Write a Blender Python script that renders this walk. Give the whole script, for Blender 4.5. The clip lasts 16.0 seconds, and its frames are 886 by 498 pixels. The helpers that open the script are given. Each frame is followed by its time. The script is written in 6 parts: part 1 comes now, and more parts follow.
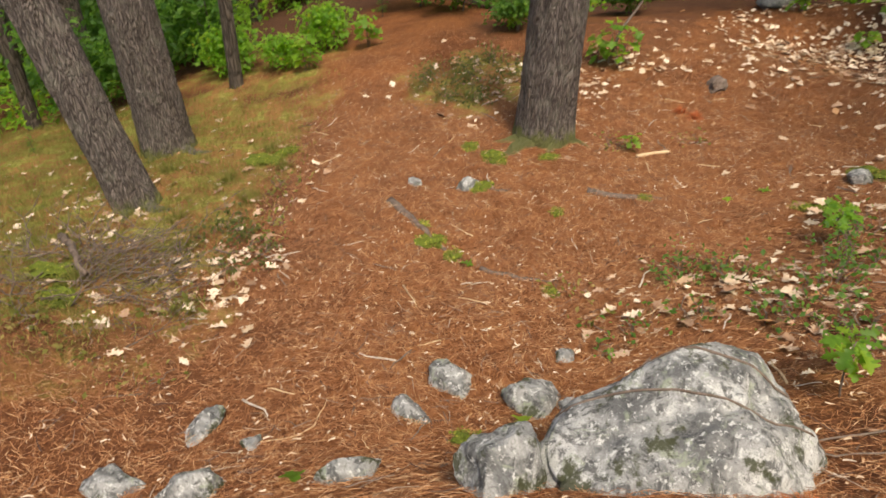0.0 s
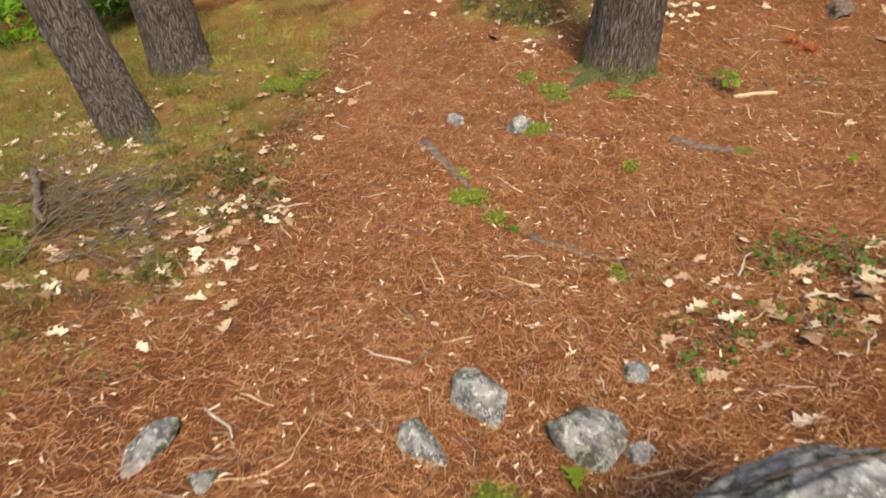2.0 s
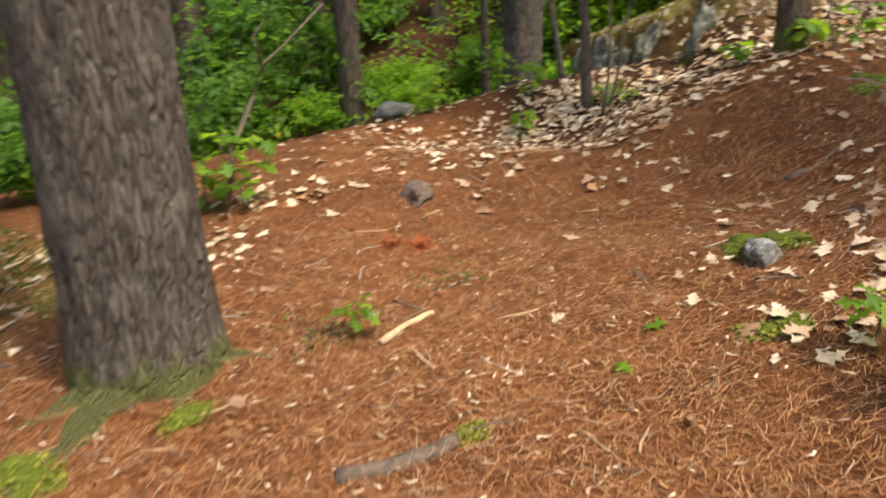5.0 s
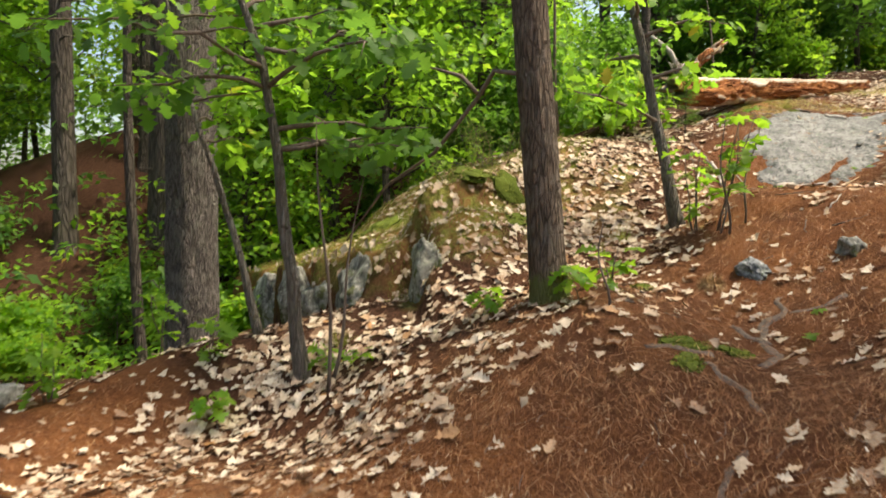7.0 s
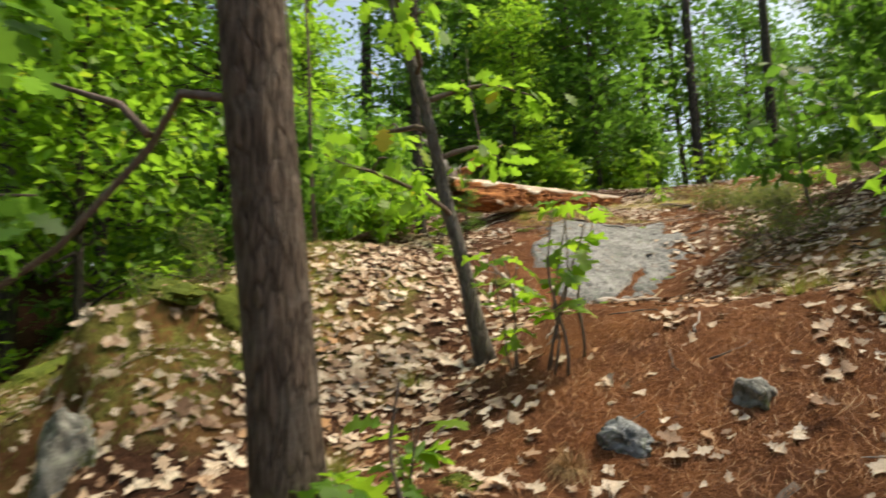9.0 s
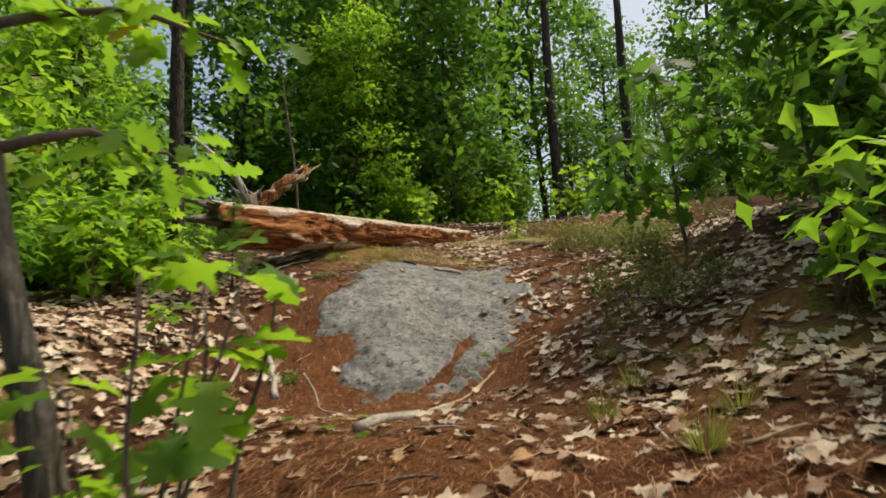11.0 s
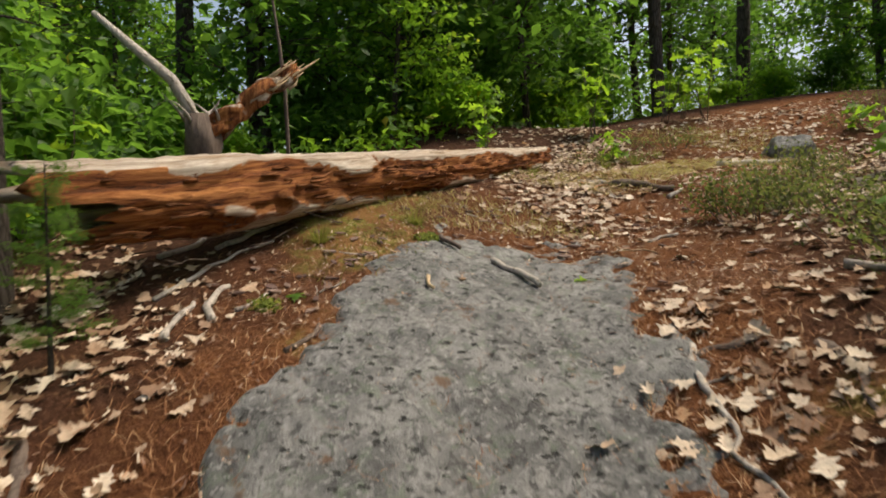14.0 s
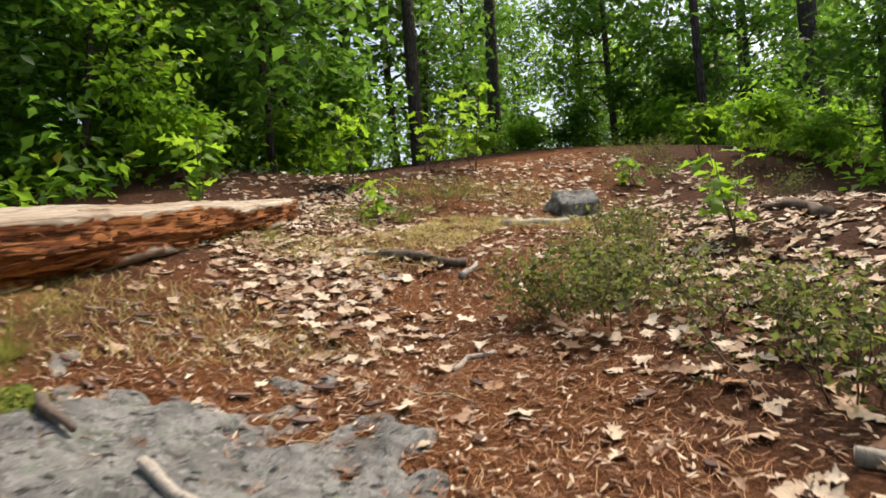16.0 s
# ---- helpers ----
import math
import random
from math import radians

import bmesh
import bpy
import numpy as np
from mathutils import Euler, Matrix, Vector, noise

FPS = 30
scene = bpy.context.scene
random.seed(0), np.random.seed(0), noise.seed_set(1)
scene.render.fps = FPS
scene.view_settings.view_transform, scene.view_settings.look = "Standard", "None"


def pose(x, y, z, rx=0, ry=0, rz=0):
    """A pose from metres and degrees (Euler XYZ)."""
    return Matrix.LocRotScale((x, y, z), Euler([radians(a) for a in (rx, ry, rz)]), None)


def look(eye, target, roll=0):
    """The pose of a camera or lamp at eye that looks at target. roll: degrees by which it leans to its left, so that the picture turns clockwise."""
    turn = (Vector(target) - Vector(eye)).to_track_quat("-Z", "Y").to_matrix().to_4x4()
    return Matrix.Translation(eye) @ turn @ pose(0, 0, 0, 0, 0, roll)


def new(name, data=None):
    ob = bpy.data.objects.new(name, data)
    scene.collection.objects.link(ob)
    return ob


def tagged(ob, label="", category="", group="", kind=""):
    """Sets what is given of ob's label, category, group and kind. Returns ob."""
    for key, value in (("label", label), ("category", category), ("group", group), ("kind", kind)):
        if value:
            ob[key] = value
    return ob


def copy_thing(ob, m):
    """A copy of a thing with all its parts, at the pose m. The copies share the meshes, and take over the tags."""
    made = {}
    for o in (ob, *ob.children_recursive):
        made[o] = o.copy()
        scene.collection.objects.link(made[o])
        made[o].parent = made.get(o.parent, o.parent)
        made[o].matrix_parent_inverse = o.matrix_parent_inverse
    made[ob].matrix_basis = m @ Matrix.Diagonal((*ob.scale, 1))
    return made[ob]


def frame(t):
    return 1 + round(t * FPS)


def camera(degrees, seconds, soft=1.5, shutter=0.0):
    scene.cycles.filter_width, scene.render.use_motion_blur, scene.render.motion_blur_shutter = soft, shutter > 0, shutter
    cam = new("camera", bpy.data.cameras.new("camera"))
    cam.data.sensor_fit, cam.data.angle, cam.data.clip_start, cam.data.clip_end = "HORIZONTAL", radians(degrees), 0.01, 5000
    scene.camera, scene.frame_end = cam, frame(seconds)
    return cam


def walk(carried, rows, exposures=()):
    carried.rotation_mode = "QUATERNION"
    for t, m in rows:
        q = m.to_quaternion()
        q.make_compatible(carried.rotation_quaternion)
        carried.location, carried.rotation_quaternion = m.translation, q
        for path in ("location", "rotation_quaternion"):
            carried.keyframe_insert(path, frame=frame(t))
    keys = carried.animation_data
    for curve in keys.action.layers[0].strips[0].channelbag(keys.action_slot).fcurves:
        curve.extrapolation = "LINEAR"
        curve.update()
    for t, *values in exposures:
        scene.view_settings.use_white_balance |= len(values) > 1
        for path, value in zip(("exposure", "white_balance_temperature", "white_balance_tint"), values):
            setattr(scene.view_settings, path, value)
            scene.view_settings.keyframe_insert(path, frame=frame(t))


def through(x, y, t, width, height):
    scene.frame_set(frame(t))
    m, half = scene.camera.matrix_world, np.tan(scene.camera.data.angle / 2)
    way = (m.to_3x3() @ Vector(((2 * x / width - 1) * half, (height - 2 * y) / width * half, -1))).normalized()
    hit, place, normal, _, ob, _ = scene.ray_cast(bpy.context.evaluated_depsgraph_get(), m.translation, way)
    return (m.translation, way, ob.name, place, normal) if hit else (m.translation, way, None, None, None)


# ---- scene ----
cam = camera(67.7, 16.0, soft=1.6, shutter=0.35)
# seconds, x, y, z, and the three turns in degrees
PATH = [
    (0.0, 0.050, 1.042, 2.978, 52.83, -0.69, 1.55),
    (0.5, 0.142, 1.215, 2.919, 48.82, -0.35, 4.89),
    (1.0, 0.127, 1.375, 2.872, 45.61, -0.12, 5.92),
    (1.5, 0.162, 1.608, 2.677, 45.25, 0.10, 6.72),
    (2.0, 0.084, 1.947, 2.515, 46.69, -0.07, 6.61),
    (2.5, 0.084, 2.278, 2.273, 49.60, 0.73, 6.08),
    (3.0, 0.271, 2.724, 1.936, 46.10, 0.65, 1.46),
    (3.5, 0.246, 3.052, 1.902, 45.57, 0.23, -3.27),
    (4.0, 0.198, 3.443, 1.677, 59.47, 0.39, -14.27),
    (4.5, 0.342, 3.843, 1.473, 60.56, 0.50, -23.81),
    (5.0, 0.519, 4.436, 1.304, 68.98, 0.37, -36.02),
    (5.2, 0.565, 4.657, 1.367, 68.75, 0.15, -41.30),
    (7.3, 2.116, 6.336, 1.512, 87.98, -0.32, -65.97),
    (7.5, 2.303, 6.420, 1.515, 88.71, -0.37, -66.28),
    (8.0, 2.857, 6.580, 1.542, 90.72, 0.16, -71.67),
    (8.5, 3.489, 6.694, 1.616, 93.52, 0.09, -74.22),
    (9.0, 4.044, 6.717, 1.606, 96.15, 0.97, -85.10),
    (9.5, 4.579, 6.620, 1.611, 97.17, 1.60, -92.78),
    (9.7, 4.799, 6.552, 1.651, 97.31, 2.01, -94.45),
    (11.8, 7.260, 5.488, 2.232, 98.53, 1.65, -96.15),
    (12.0, 7.457, 5.437, 2.264, 95.89, 1.50, -95.93),
    (12.5, 7.866, 5.435, 2.439, 82.84, 0.77, -92.96),
    (13.0, 8.342, 5.470, 2.674, 82.34, 0.63, -90.96),
    (13.5, 8.941, 5.414, 2.920, 84.34, 0.67, -90.38),
    (14.0, 9.578, 5.514, 3.149, 88.31, 0.76, -90.28),
    (14.5, 10.157, 5.596, 3.204, 90.57, 0.86, -93.21),
    (15.0, 10.714, 5.523, 3.269, 91.52, 1.37, -99.17),
    (15.5, 11.204, 5.349, 3.371, 91.63, 1.90, -108.00),
    (16.0, 11.675, 5.037, 3.466, 91.73, 2.26, -110.86),
]
walk(cam, [(r[0], pose(*r[1:])) for r in PATH], [(0.0, 0.7, 7600, 10), (2.0, 0.78, 7600, 10), (4.0, 0.92, 7600, 10), (5.2, 0.95, 7600, 8), (7.3, 1.1, 7600, 6), (8.6, 0.95, 7600, 5), (9.5, 0.5, 7600, 4), (12.0, 0.22, 7600, 7), (13.0, 0.2, 7600, 8), (14.5, 0.25, 7300, 10), (16.0, 0.65, 7200, 11)])

# ---- light ----
world = bpy.data.worlds.new("sky")
world.use_nodes = True
scene.world = world
SUN_UP, SUN_AZ = radians(62), radians(158)      # height, and bearing clockwise from +y
sky = world.node_tree.nodes.new("ShaderNodeTexSky")
sky.sky_type, sky.sun_disc = "NISHITA", False
sky.sun_elevation, sky.sun_rotation = SUN_UP, SUN_AZ
sky.air_density, sky.dust_density = 1.0, 4.0
world.node_tree.links.new(sky.outputs[0], world.node_tree.nodes["Background"].inputs[0])
world.node_tree.nodes["Background"].inputs[1].default_value = 0.15
sun = new("sun", bpy.data.lights.new("sun", "SUN"))
sun.data.energy, sun.data.angle, sun.data.color = 2.8, radians(13), (1.0, 0.93, 0.82)
sun_way = Vector((math.sin(SUN_AZ) * math.cos(SUN_UP), math.cos(SUN_AZ) * math.cos(SUN_UP), math.sin(SUN_UP)))
sun.matrix_world = look(sun_way * 60, (0, 0, 0))

# ---- materials ----


def blank(name, rough=0.9):
    m = bpy.data.materials.new(name)
    m.use_nodes = True
    nt = m.node_tree
    b = nt.nodes["Principled BSDF"]
    b.inputs["Roughness"].default_value = rough
    b.inputs["Specular IOR Level"].default_value = 0.25
    return m, nt, b


def node(nt, kind, **inputs):
    n = nt.nodes.new(kind)
    for k, v in inputs.items():
        s = n.inputs[k.replace("_", " ")]
        if hasattr(v, "is_output"):
            nt.links.new(v, s)
        else:
            s.default_value = v
    return n


def coords(nt, stretch=(1, 1, 1), space="Object"):
    tc = nt.nodes.new("ShaderNodeTexCoord")
    mp = node(nt, "ShaderNodeMapping", Vector=tc.outputs[space])
    mp.inputs["Scale"].default_value = stretch
    return mp.outputs[0]


def noise_tex(nt, vec, scale, detail=6.0, rough=0.6, distort=0.0):
    return node(nt, "ShaderNodeTexNoise", Vector=vec, Scale=scale, Detail=detail, Roughness=rough, Distortion=distort).outputs["Fac"]


def ramp(nt, fac, stops):
    n = nt.nodes.new("ShaderNodeValToRGB")
    nt.links.new(fac, n.inputs[0])
    e = n.color_ramp.elements
    while len(e) < len(stops):
        e.new(0.5)
    for el, (p, c) in zip(e, stops):
        el.position = p
        el.color = (*c, 1) if len(c) == 3 else c
    return n.outputs[0]


def grey(v):
    return (v, v, v)


def mix(nt, fac, a, b):
    n = nt.nodes.new("ShaderNodeMix")
    n.data_type = "RGBA"
    for s, v in ((n.inputs[0], fac), (n.inputs[6], a), (n.inputs[7], b)):
        if hasattr(v, "is_output"):
            nt.links.new(v, s)
        else:
            s.default_value = v if isinstance(v, float) else (*v, 1)
    return n.outputs[2]


def bump(nt, b, fac, strength, dist):
    n = node(nt, "ShaderNodeBump", Height=fac, Strength=strength, Distance=dist)
    nt.links.new(n.outputs[0], b.inputs["Normal"])


def paint(nt, b, colour):
    nt.links.new(colour, b.inputs["Base Color"])


def bark_material(name, ridge, furrow, lichen, scale=9.0, amount=0.35, moss_top=0.0):
    m, nt, b = blank(name, 0.95)
    raw = coords(nt, (1, 1, 0.17))
    bent = node(nt, "ShaderNodeTexNoise", Vector=raw, Scale=scale * 0.5, Detail=3.0)
    vm = nt.nodes.new("ShaderNodeMix")
    vm.data_type = "VECTOR"
    vm.inputs[0].default_value = 0.06
    nt.links.new(raw, vm.inputs[4])
    nt.links.new(bent.outputs["Color"], vm.inputs[5])
    v = vm.outputs[1]
    warp = noise_tex(nt, v, scale * 1.5, 5, 0.65, 0.8)
    fine = noise_tex(nt, coords(nt, (1, 1, 0.5)), scale * 7, 5, 0.7)
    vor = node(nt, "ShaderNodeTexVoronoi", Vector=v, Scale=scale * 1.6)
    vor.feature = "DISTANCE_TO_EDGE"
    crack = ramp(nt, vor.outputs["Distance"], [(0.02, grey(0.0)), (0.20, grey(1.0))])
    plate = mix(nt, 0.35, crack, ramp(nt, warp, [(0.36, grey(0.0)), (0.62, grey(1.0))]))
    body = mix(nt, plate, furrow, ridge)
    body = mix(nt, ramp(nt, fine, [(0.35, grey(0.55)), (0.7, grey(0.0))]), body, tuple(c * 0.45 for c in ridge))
    spots = noise_tex(nt, coords(nt, (1, 1, 0.8)), 5.5, 6, 0.72)
    body = mix(nt, ramp(nt, spots, [(0.62 - amount * 0.25, grey(0.0)), (0.72, grey(amount))]), body, lichen)
    if moss_top:
        sep = node(nt, "ShaderNodeSeparateXYZ", Vector=coords(nt))
        low = node(nt, "ShaderNodeMath", **{"Value": sep.outputs[2]})
        low.operation = "MULTIPLY"
        low.inputs[1].default_value = 1.0 / moss_top
        band = mix(nt, 0.6, low.outputs[0], noise_tex(nt, coords(nt), 7.0, 6, 0.75))
        body = mix(nt, ramp(nt, band, [(0.40, grey(0.85)), (0.52, grey(0.0))]), body, (0.17, 0.19, 0.06))
    paint(nt, b, body)
    h = mix(nt, 0.3, plate, ramp(nt, fine, [(0, grey(0)), (1, grey(1))]))
    bump(nt, b, h, 1.0, 0.06)
    return m


def rock_material(name, light, dark, lichen, moss, scale=6.0, moss_cut=0.62, rough=0.85, pits=0.0):
    m, nt, b = blank(name, rough)
    v = coords(nt)
    big = noise_tex(nt, v, scale * 0.55, 8, 0.68, 0.4)
    mid = noise_tex(nt, coords(nt, (1, 1, 0.5)), scale * 2.4, 8, 0.72, 0.8)
    fine = noise_tex(nt, v, scale * 16, 5, 0.75)
    body = mix(nt, ramp(nt, big, [(0.40, grey(0.0)), (0.60, grey(1.0))]), dark, light)
    body = mix(nt, ramp(nt, mid, [(0.50, grey(0.0)), (0.59, grey(0.85))]), body, tuple(c * 0.4 for c in dark))
    body = mix(nt, ramp(nt, noise_tex(nt, v, scale * 1.3, 7, 0.7, 1.0), [(0.54, grey(0.0)), (0.63, grey(0.65))]), body, lichen)
    body = mix(nt, ramp(nt, fine, [(0.36, grey(0.75)), (0.50, grey(0.0))]), body, tuple(c * 0.35 for c in light))
    body = mix(nt, ramp(nt, noise_tex(nt, v, scale * 5, 6, 0.7), [(0.56, grey(0.0)), (0.62, grey(0.7))]), body, tuple(min(1, c * 1.25) for c in light))
    body = mix(nt, ramp(nt, noise_tex(nt, v, scale * 0.7, 7, 0.7), [(moss_cut, grey(0.0)), (moss_cut + 0.05, grey(0.9))]), body, moss)
    relief = mix(nt, 0.45, ramp(nt, mid, [(0, grey(0)), (1, grey(1))]), ramp(nt, fine, [(0, grey(0)), (1, grey(1))]))
    if pits:
        cell = node(nt, "ShaderNodeTexVoronoi", Vector=coords(nt, (1, 0.7, 1)), Scale=17.0)
        spread = node(nt, "ShaderNodeMath", **{"Value": cell.outputs["Distance"]})
        spread.operation = "ADD"
        nt.links.new(noise_tex(nt, v, 42, 5, 0.7), spread.inputs[1])
        hole = ramp(nt, spread.outputs[0], [(0.58, grey(0.0)), (0.72, grey(1.0))])
        body = mix(nt, hole, tuple(c * 0.45 for c in dark), body)
        relief = mix(nt, pits, relief, hole)
    paint(nt, b, body)
    bump(nt, b, relief, 0.8 if not pits else 1.0, 0.02 if not pits else 0.035)
    return m


def island_material(name, stops, rough=0.8, through=None, scale=60.0, dark=0.5, objects=False, spec=0.25):
    """A surface whose colour differs from piece to piece."""
    m, nt, b = blank(name, rough)
    b.inputs["Specular IOR Level"].default_value = spec
    if objects:
        rnd = nt.nodes.new("ShaderNodeObjectInfo").outputs["Random"]
    else:
        rnd = nt.nodes.new("ShaderNodeNewGeometry").outputs["Random Per Island"]
    body = ramp(nt, rnd, stops)
    grain = noise_tex(nt, coords(nt), scale, 5, 0.7)
    shade = mix(nt, ramp(nt, grain, [(0.35, grey(1.0)), (0.62, grey(0.0))]), body, body)
    hsv = node(nt, "ShaderNodeHueSaturation", Color=shade, Value=ramp(nt, grain, [(0.3, grey(dark)), (0.65, grey(1.05))]))
    body = hsv.outputs[0]
    paint(nt, b, body)
    if through:
        tr = node(nt, "ShaderNodeBsdfTranslucent", Color=mix(nt, 0.5, body, through))
        ms = node(nt, "ShaderNodeMixShader", Fac=0.6)
        nt.links.new(b.outputs[0], ms.inputs[1])
        nt.links.new(tr.outputs[0], ms.inputs[2])
        nt.links.new(ms.outputs[0], nt.nodes["Material Output"].inputs[0])
    else:
        bump(nt, b, grain, 0.5, 0.01)
    return m


def grain_material(name, a, c, stretch, scale=8.0, rough=0.85, spots=(0.1, 0.08, 0.06), depth=0.02):
    """Wood and sticks: streaks along one axis."""
    m, nt, b = blank(name, rough)
    streak = noise_tex(nt, coords(nt, stretch), scale, 7, 0.7, 0.6)
    blot = noise_tex(nt, coords(nt), scale * 0.6, 6, 0.7)
    body = mix(nt, ramp(nt, streak, [(0.35, grey(0.0)), (0.65, grey(1.0))]), a, c)
    body = mix(nt, ramp(nt, blot, [(0.55, grey(0.0)), (0.68, grey(0.8))]), body, spots)
    paint(nt, b, body)
    bump(nt, b, streak, 0.8, depth)
    return m


def ground_material():
    m, nt, b = blank("forest_floor", 0.95)
    b.inputs["Specular IOR Level"].default_value = 0.1
    v = coords(nt)
    att = nt.nodes.new("ShaderNodeAttribute")
    att.attribute_name = "cover"
    sep = node(nt, "ShaderNodeSeparateColor", Color=att.outputs["Color"])
    strand_a = noise_tex(nt, coords(nt, (1, 0.16, 1)), 90, 5, 0.75, 1.6)
    strand_b = noise_tex(nt, coords(nt, (0.16, 1, 1)), 90, 5, 0.75, 1.6)
    patch = noise_tex(nt, v, 2.2, 6, 0.65)
    strand = mix(nt, ramp(nt, noise_tex(nt, v, 14, 3), [(0.45, grey(0)), (0.55, grey(1))]), strand_a, strand_b)
    needle = ramp(nt, strand, [(0.30, (0.035, 0.013, 0.007)), (0.46, (0.17, 0.062, 0.024)), (0.64, (0.40, 0.18, 0.075))])
    needle = mix(nt, ramp(nt, patch, [(0.42, grey(0.0)), (0.62, grey(0.7))]), needle, (0.12, 0.043, 0.02))
    clump = noise_tex(nt, v, 38, 6, 0.7)
    moss = ramp(nt, clump, [(0.3, (0.07, 0.08, 0.02)), (0.5, (0.26, 0.27, 0.06)), (0.7, (0.48, 0.44, 0.16))])
    moss = mix(nt, ramp(nt, noise_tex(nt, v, 3.4, 5, 0.7), [(0.44, grey(0)), (0.52, grey(0.85))]), moss, (0.30, 0.14, 0.06))
    soil = ramp(nt, noise_tex(nt, v, 30, 7, 0.75), [(0.3, (0.025, 0.012, 0.008)), (0.55, (0.095, 0.045, 0.028)), (0.75, (0.20, 0.11, 0.07))])
    body = mix(nt, sep.outputs[0], soil, needle)
    body = mix(nt, sep.outputs[1], body, moss)
    paint(nt, b, body)
    bump(nt, b, mix(nt, 0.5, strand, clump), 1.0, 0.045)
    return m


def log_material():
    """Bleached wood outside, rusty rot where the shell has gone."""
    m, nt, b = blank("fallen_log_wood", 0.85)
    streak = noise_tex(nt, coords(nt, (1, 1, 0.07)), 20, 8, 0.75, 0.8)
    coarse = noise_tex(nt, coords(nt, (1, 1, 0.15)), 7, 6, 0.7, 0.6)
    att = nt.nodes.new("ShaderNodeAttribute")
    att.attribute_name = "rot"
    pale = ramp(nt, streak, [(0.34, (0.15, 0.10, 0.065)), (0.46, (0.50, 0.40, 0.31)), (0.62, (0.72, 0.65, 0.56))])
    pale = mix(nt, ramp(nt, coarse, [(0.52, grey(0.0)), (0.64, grey(0.8))]), pale, (0.40, 0.27, 0.17))
    rust = ramp(nt, streak, [(0.35, (0.03, 0.009, 0.005)), (0.47, (0.25, 0.08, 0.025)), (0.64, (0.60, 0.26, 0.09))])
    edge = mix(nt, 0.35, att.outputs["Fac"], coarse)
    paint(nt, b, mix(nt, ramp(nt, edge, [(0.40, grey(0.0)), (0.47, grey(1.0))]), pale, rust))
    bump(nt, b, streak, 1.0, 0.04)
    return m


M = {}
M["ground"] = ground_material()
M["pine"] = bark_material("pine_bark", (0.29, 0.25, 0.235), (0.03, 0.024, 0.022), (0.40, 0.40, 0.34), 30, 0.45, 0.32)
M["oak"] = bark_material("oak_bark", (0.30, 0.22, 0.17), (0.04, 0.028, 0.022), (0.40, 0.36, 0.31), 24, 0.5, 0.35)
M["far_bark"] = bark_material("far_bark", (0.15, 0.125, 0.105), (0.035, 0.028, 0.022), (0.22, 0.22, 0.18), 10, 0.3)
M["sapling"] = bark_material("sapling_bark", (0.27, 0.24, 0.21), (0.13, 0.11, 0.095), (0.38, 0.37, 0.33), 20, 0.5)
M["granite"] = rock_material("lichened_granite", (0.46, 0.475, 0.48), (0.10, 0.105, 0.11), (0.27, 0.32, 0.23), (0.035, 0.04, 0.014), 8.0, 0.545)
M["slab"] = rock_material("worn_bedrock", (0.29, 0.29, 0.285), (0.12, 0.122, 0.122), (0.15, 0.19, 0.14), (0.15, 0.09, 0.055), 6.8, 0.60, 0.6, 0.5)
M["ledge"] = rock_material("mossy_ledge", (0.42, 0.42, 0.39), (0.13, 0.125, 0.11), (0.30, 0.33, 0.25), (0.09, 0.10, 0.03), 5.0, 0.52)
M["needle"] = island_material("dry_needles", [(0.0, (0.07, 0.024, 0.012)), (0.3, (0.22, 0.085, 0.035)), (0.65, (0.38, 0.17, 0.075)), (0.9, (0.52, 0.29, 0.15)), (1.0, (0.62, 0.44, 0.28))], 0.7, None, 30, 0.8)
M["dead_leaf"] = island_material("dry_oak_leaves", [(0.0, (0.20, 0.11, 0.065)), (0.25, (0.38, 0.25, 0.17)), (0.5, (0.54, 0.42, 0.31)), (0.85, (0.72, 0.61, 0.49)), (1.0, (0.40, 0.20, 0.08))], 0.7, None, 40, 0.72)
M["dead_leaf_one"] = island_material("dry_oak_leaf", [(0.0, (0.40, 0.29, 0.19)), (0.4, (0.54, 0.43, 0.31)), (0.8, (0.68, 0.59, 0.47)), (1.0, (0.50, 0.34, 0.18))], 0.75, None, 40, 0.72, True)
M["green"] = island_material("green_leaves", [(0.0, (0.08, 0.20, 0.02)), (0.4, (0.12, 0.28, 0.03)), (0.8, (0.18, 0.36, 0.035)), (0.97, (0.28, 0.42, 0.04)), (1.0, (0.45, 0.30, 0.03))], 0.5, (0.46, 0.80, 0.06), 20, 0.8, False, 0.35)
# darker, deeper-green copy of the leaf material; its colour also carries the woods' shade
M["dark_green"] = island_material("shade_toned_leaves", [(0.0, (0.04, 0.12, 0.025)), (0.6, (0.075, 0.19, 0.03)), (1.0, (0.13, 0.26, 0.04))], 0.5, (0.24, 0.48, 0.05), 20, 0.8, False, 0.35)
M["green_one"] = island_material("seedling_leaf", [(0.0, (0.07, 0.19, 0.024)), (0.7, (0.13, 0.30, 0.03)), (1.0, (0.24, 0.38, 0.04))], 0.5, (0.50, 0.80, 0.05), 30, 0.8, True, 0.35)
M["pine_needle"] = island_material("green_needles", [(0.0, (0.05, 0.12, 0.03)), (0.6, (0.09, 0.20, 0.045)), (1.0, (0.17, 0.28, 0.06))], 0.6, (0.30, 0.50, 0.07), 10, 0.8)
M["grass"] = island_material("thin_grass", [(0.0, (0.10, 0.13, 0.03)), (0.5, (0.19, 0.20, 0.05)), (1.0, (0.32, 0.26, 0.10))], 0.7, (0.3, 0.35, 0.06), 20, 0.8)
M["straw"] = island_material("dead_grass", [(0.0, (0.22, 0.12, 0.05)), (1.0, (0.45, 0.30, 0.15))], 0.8, None, 20, 0.8)
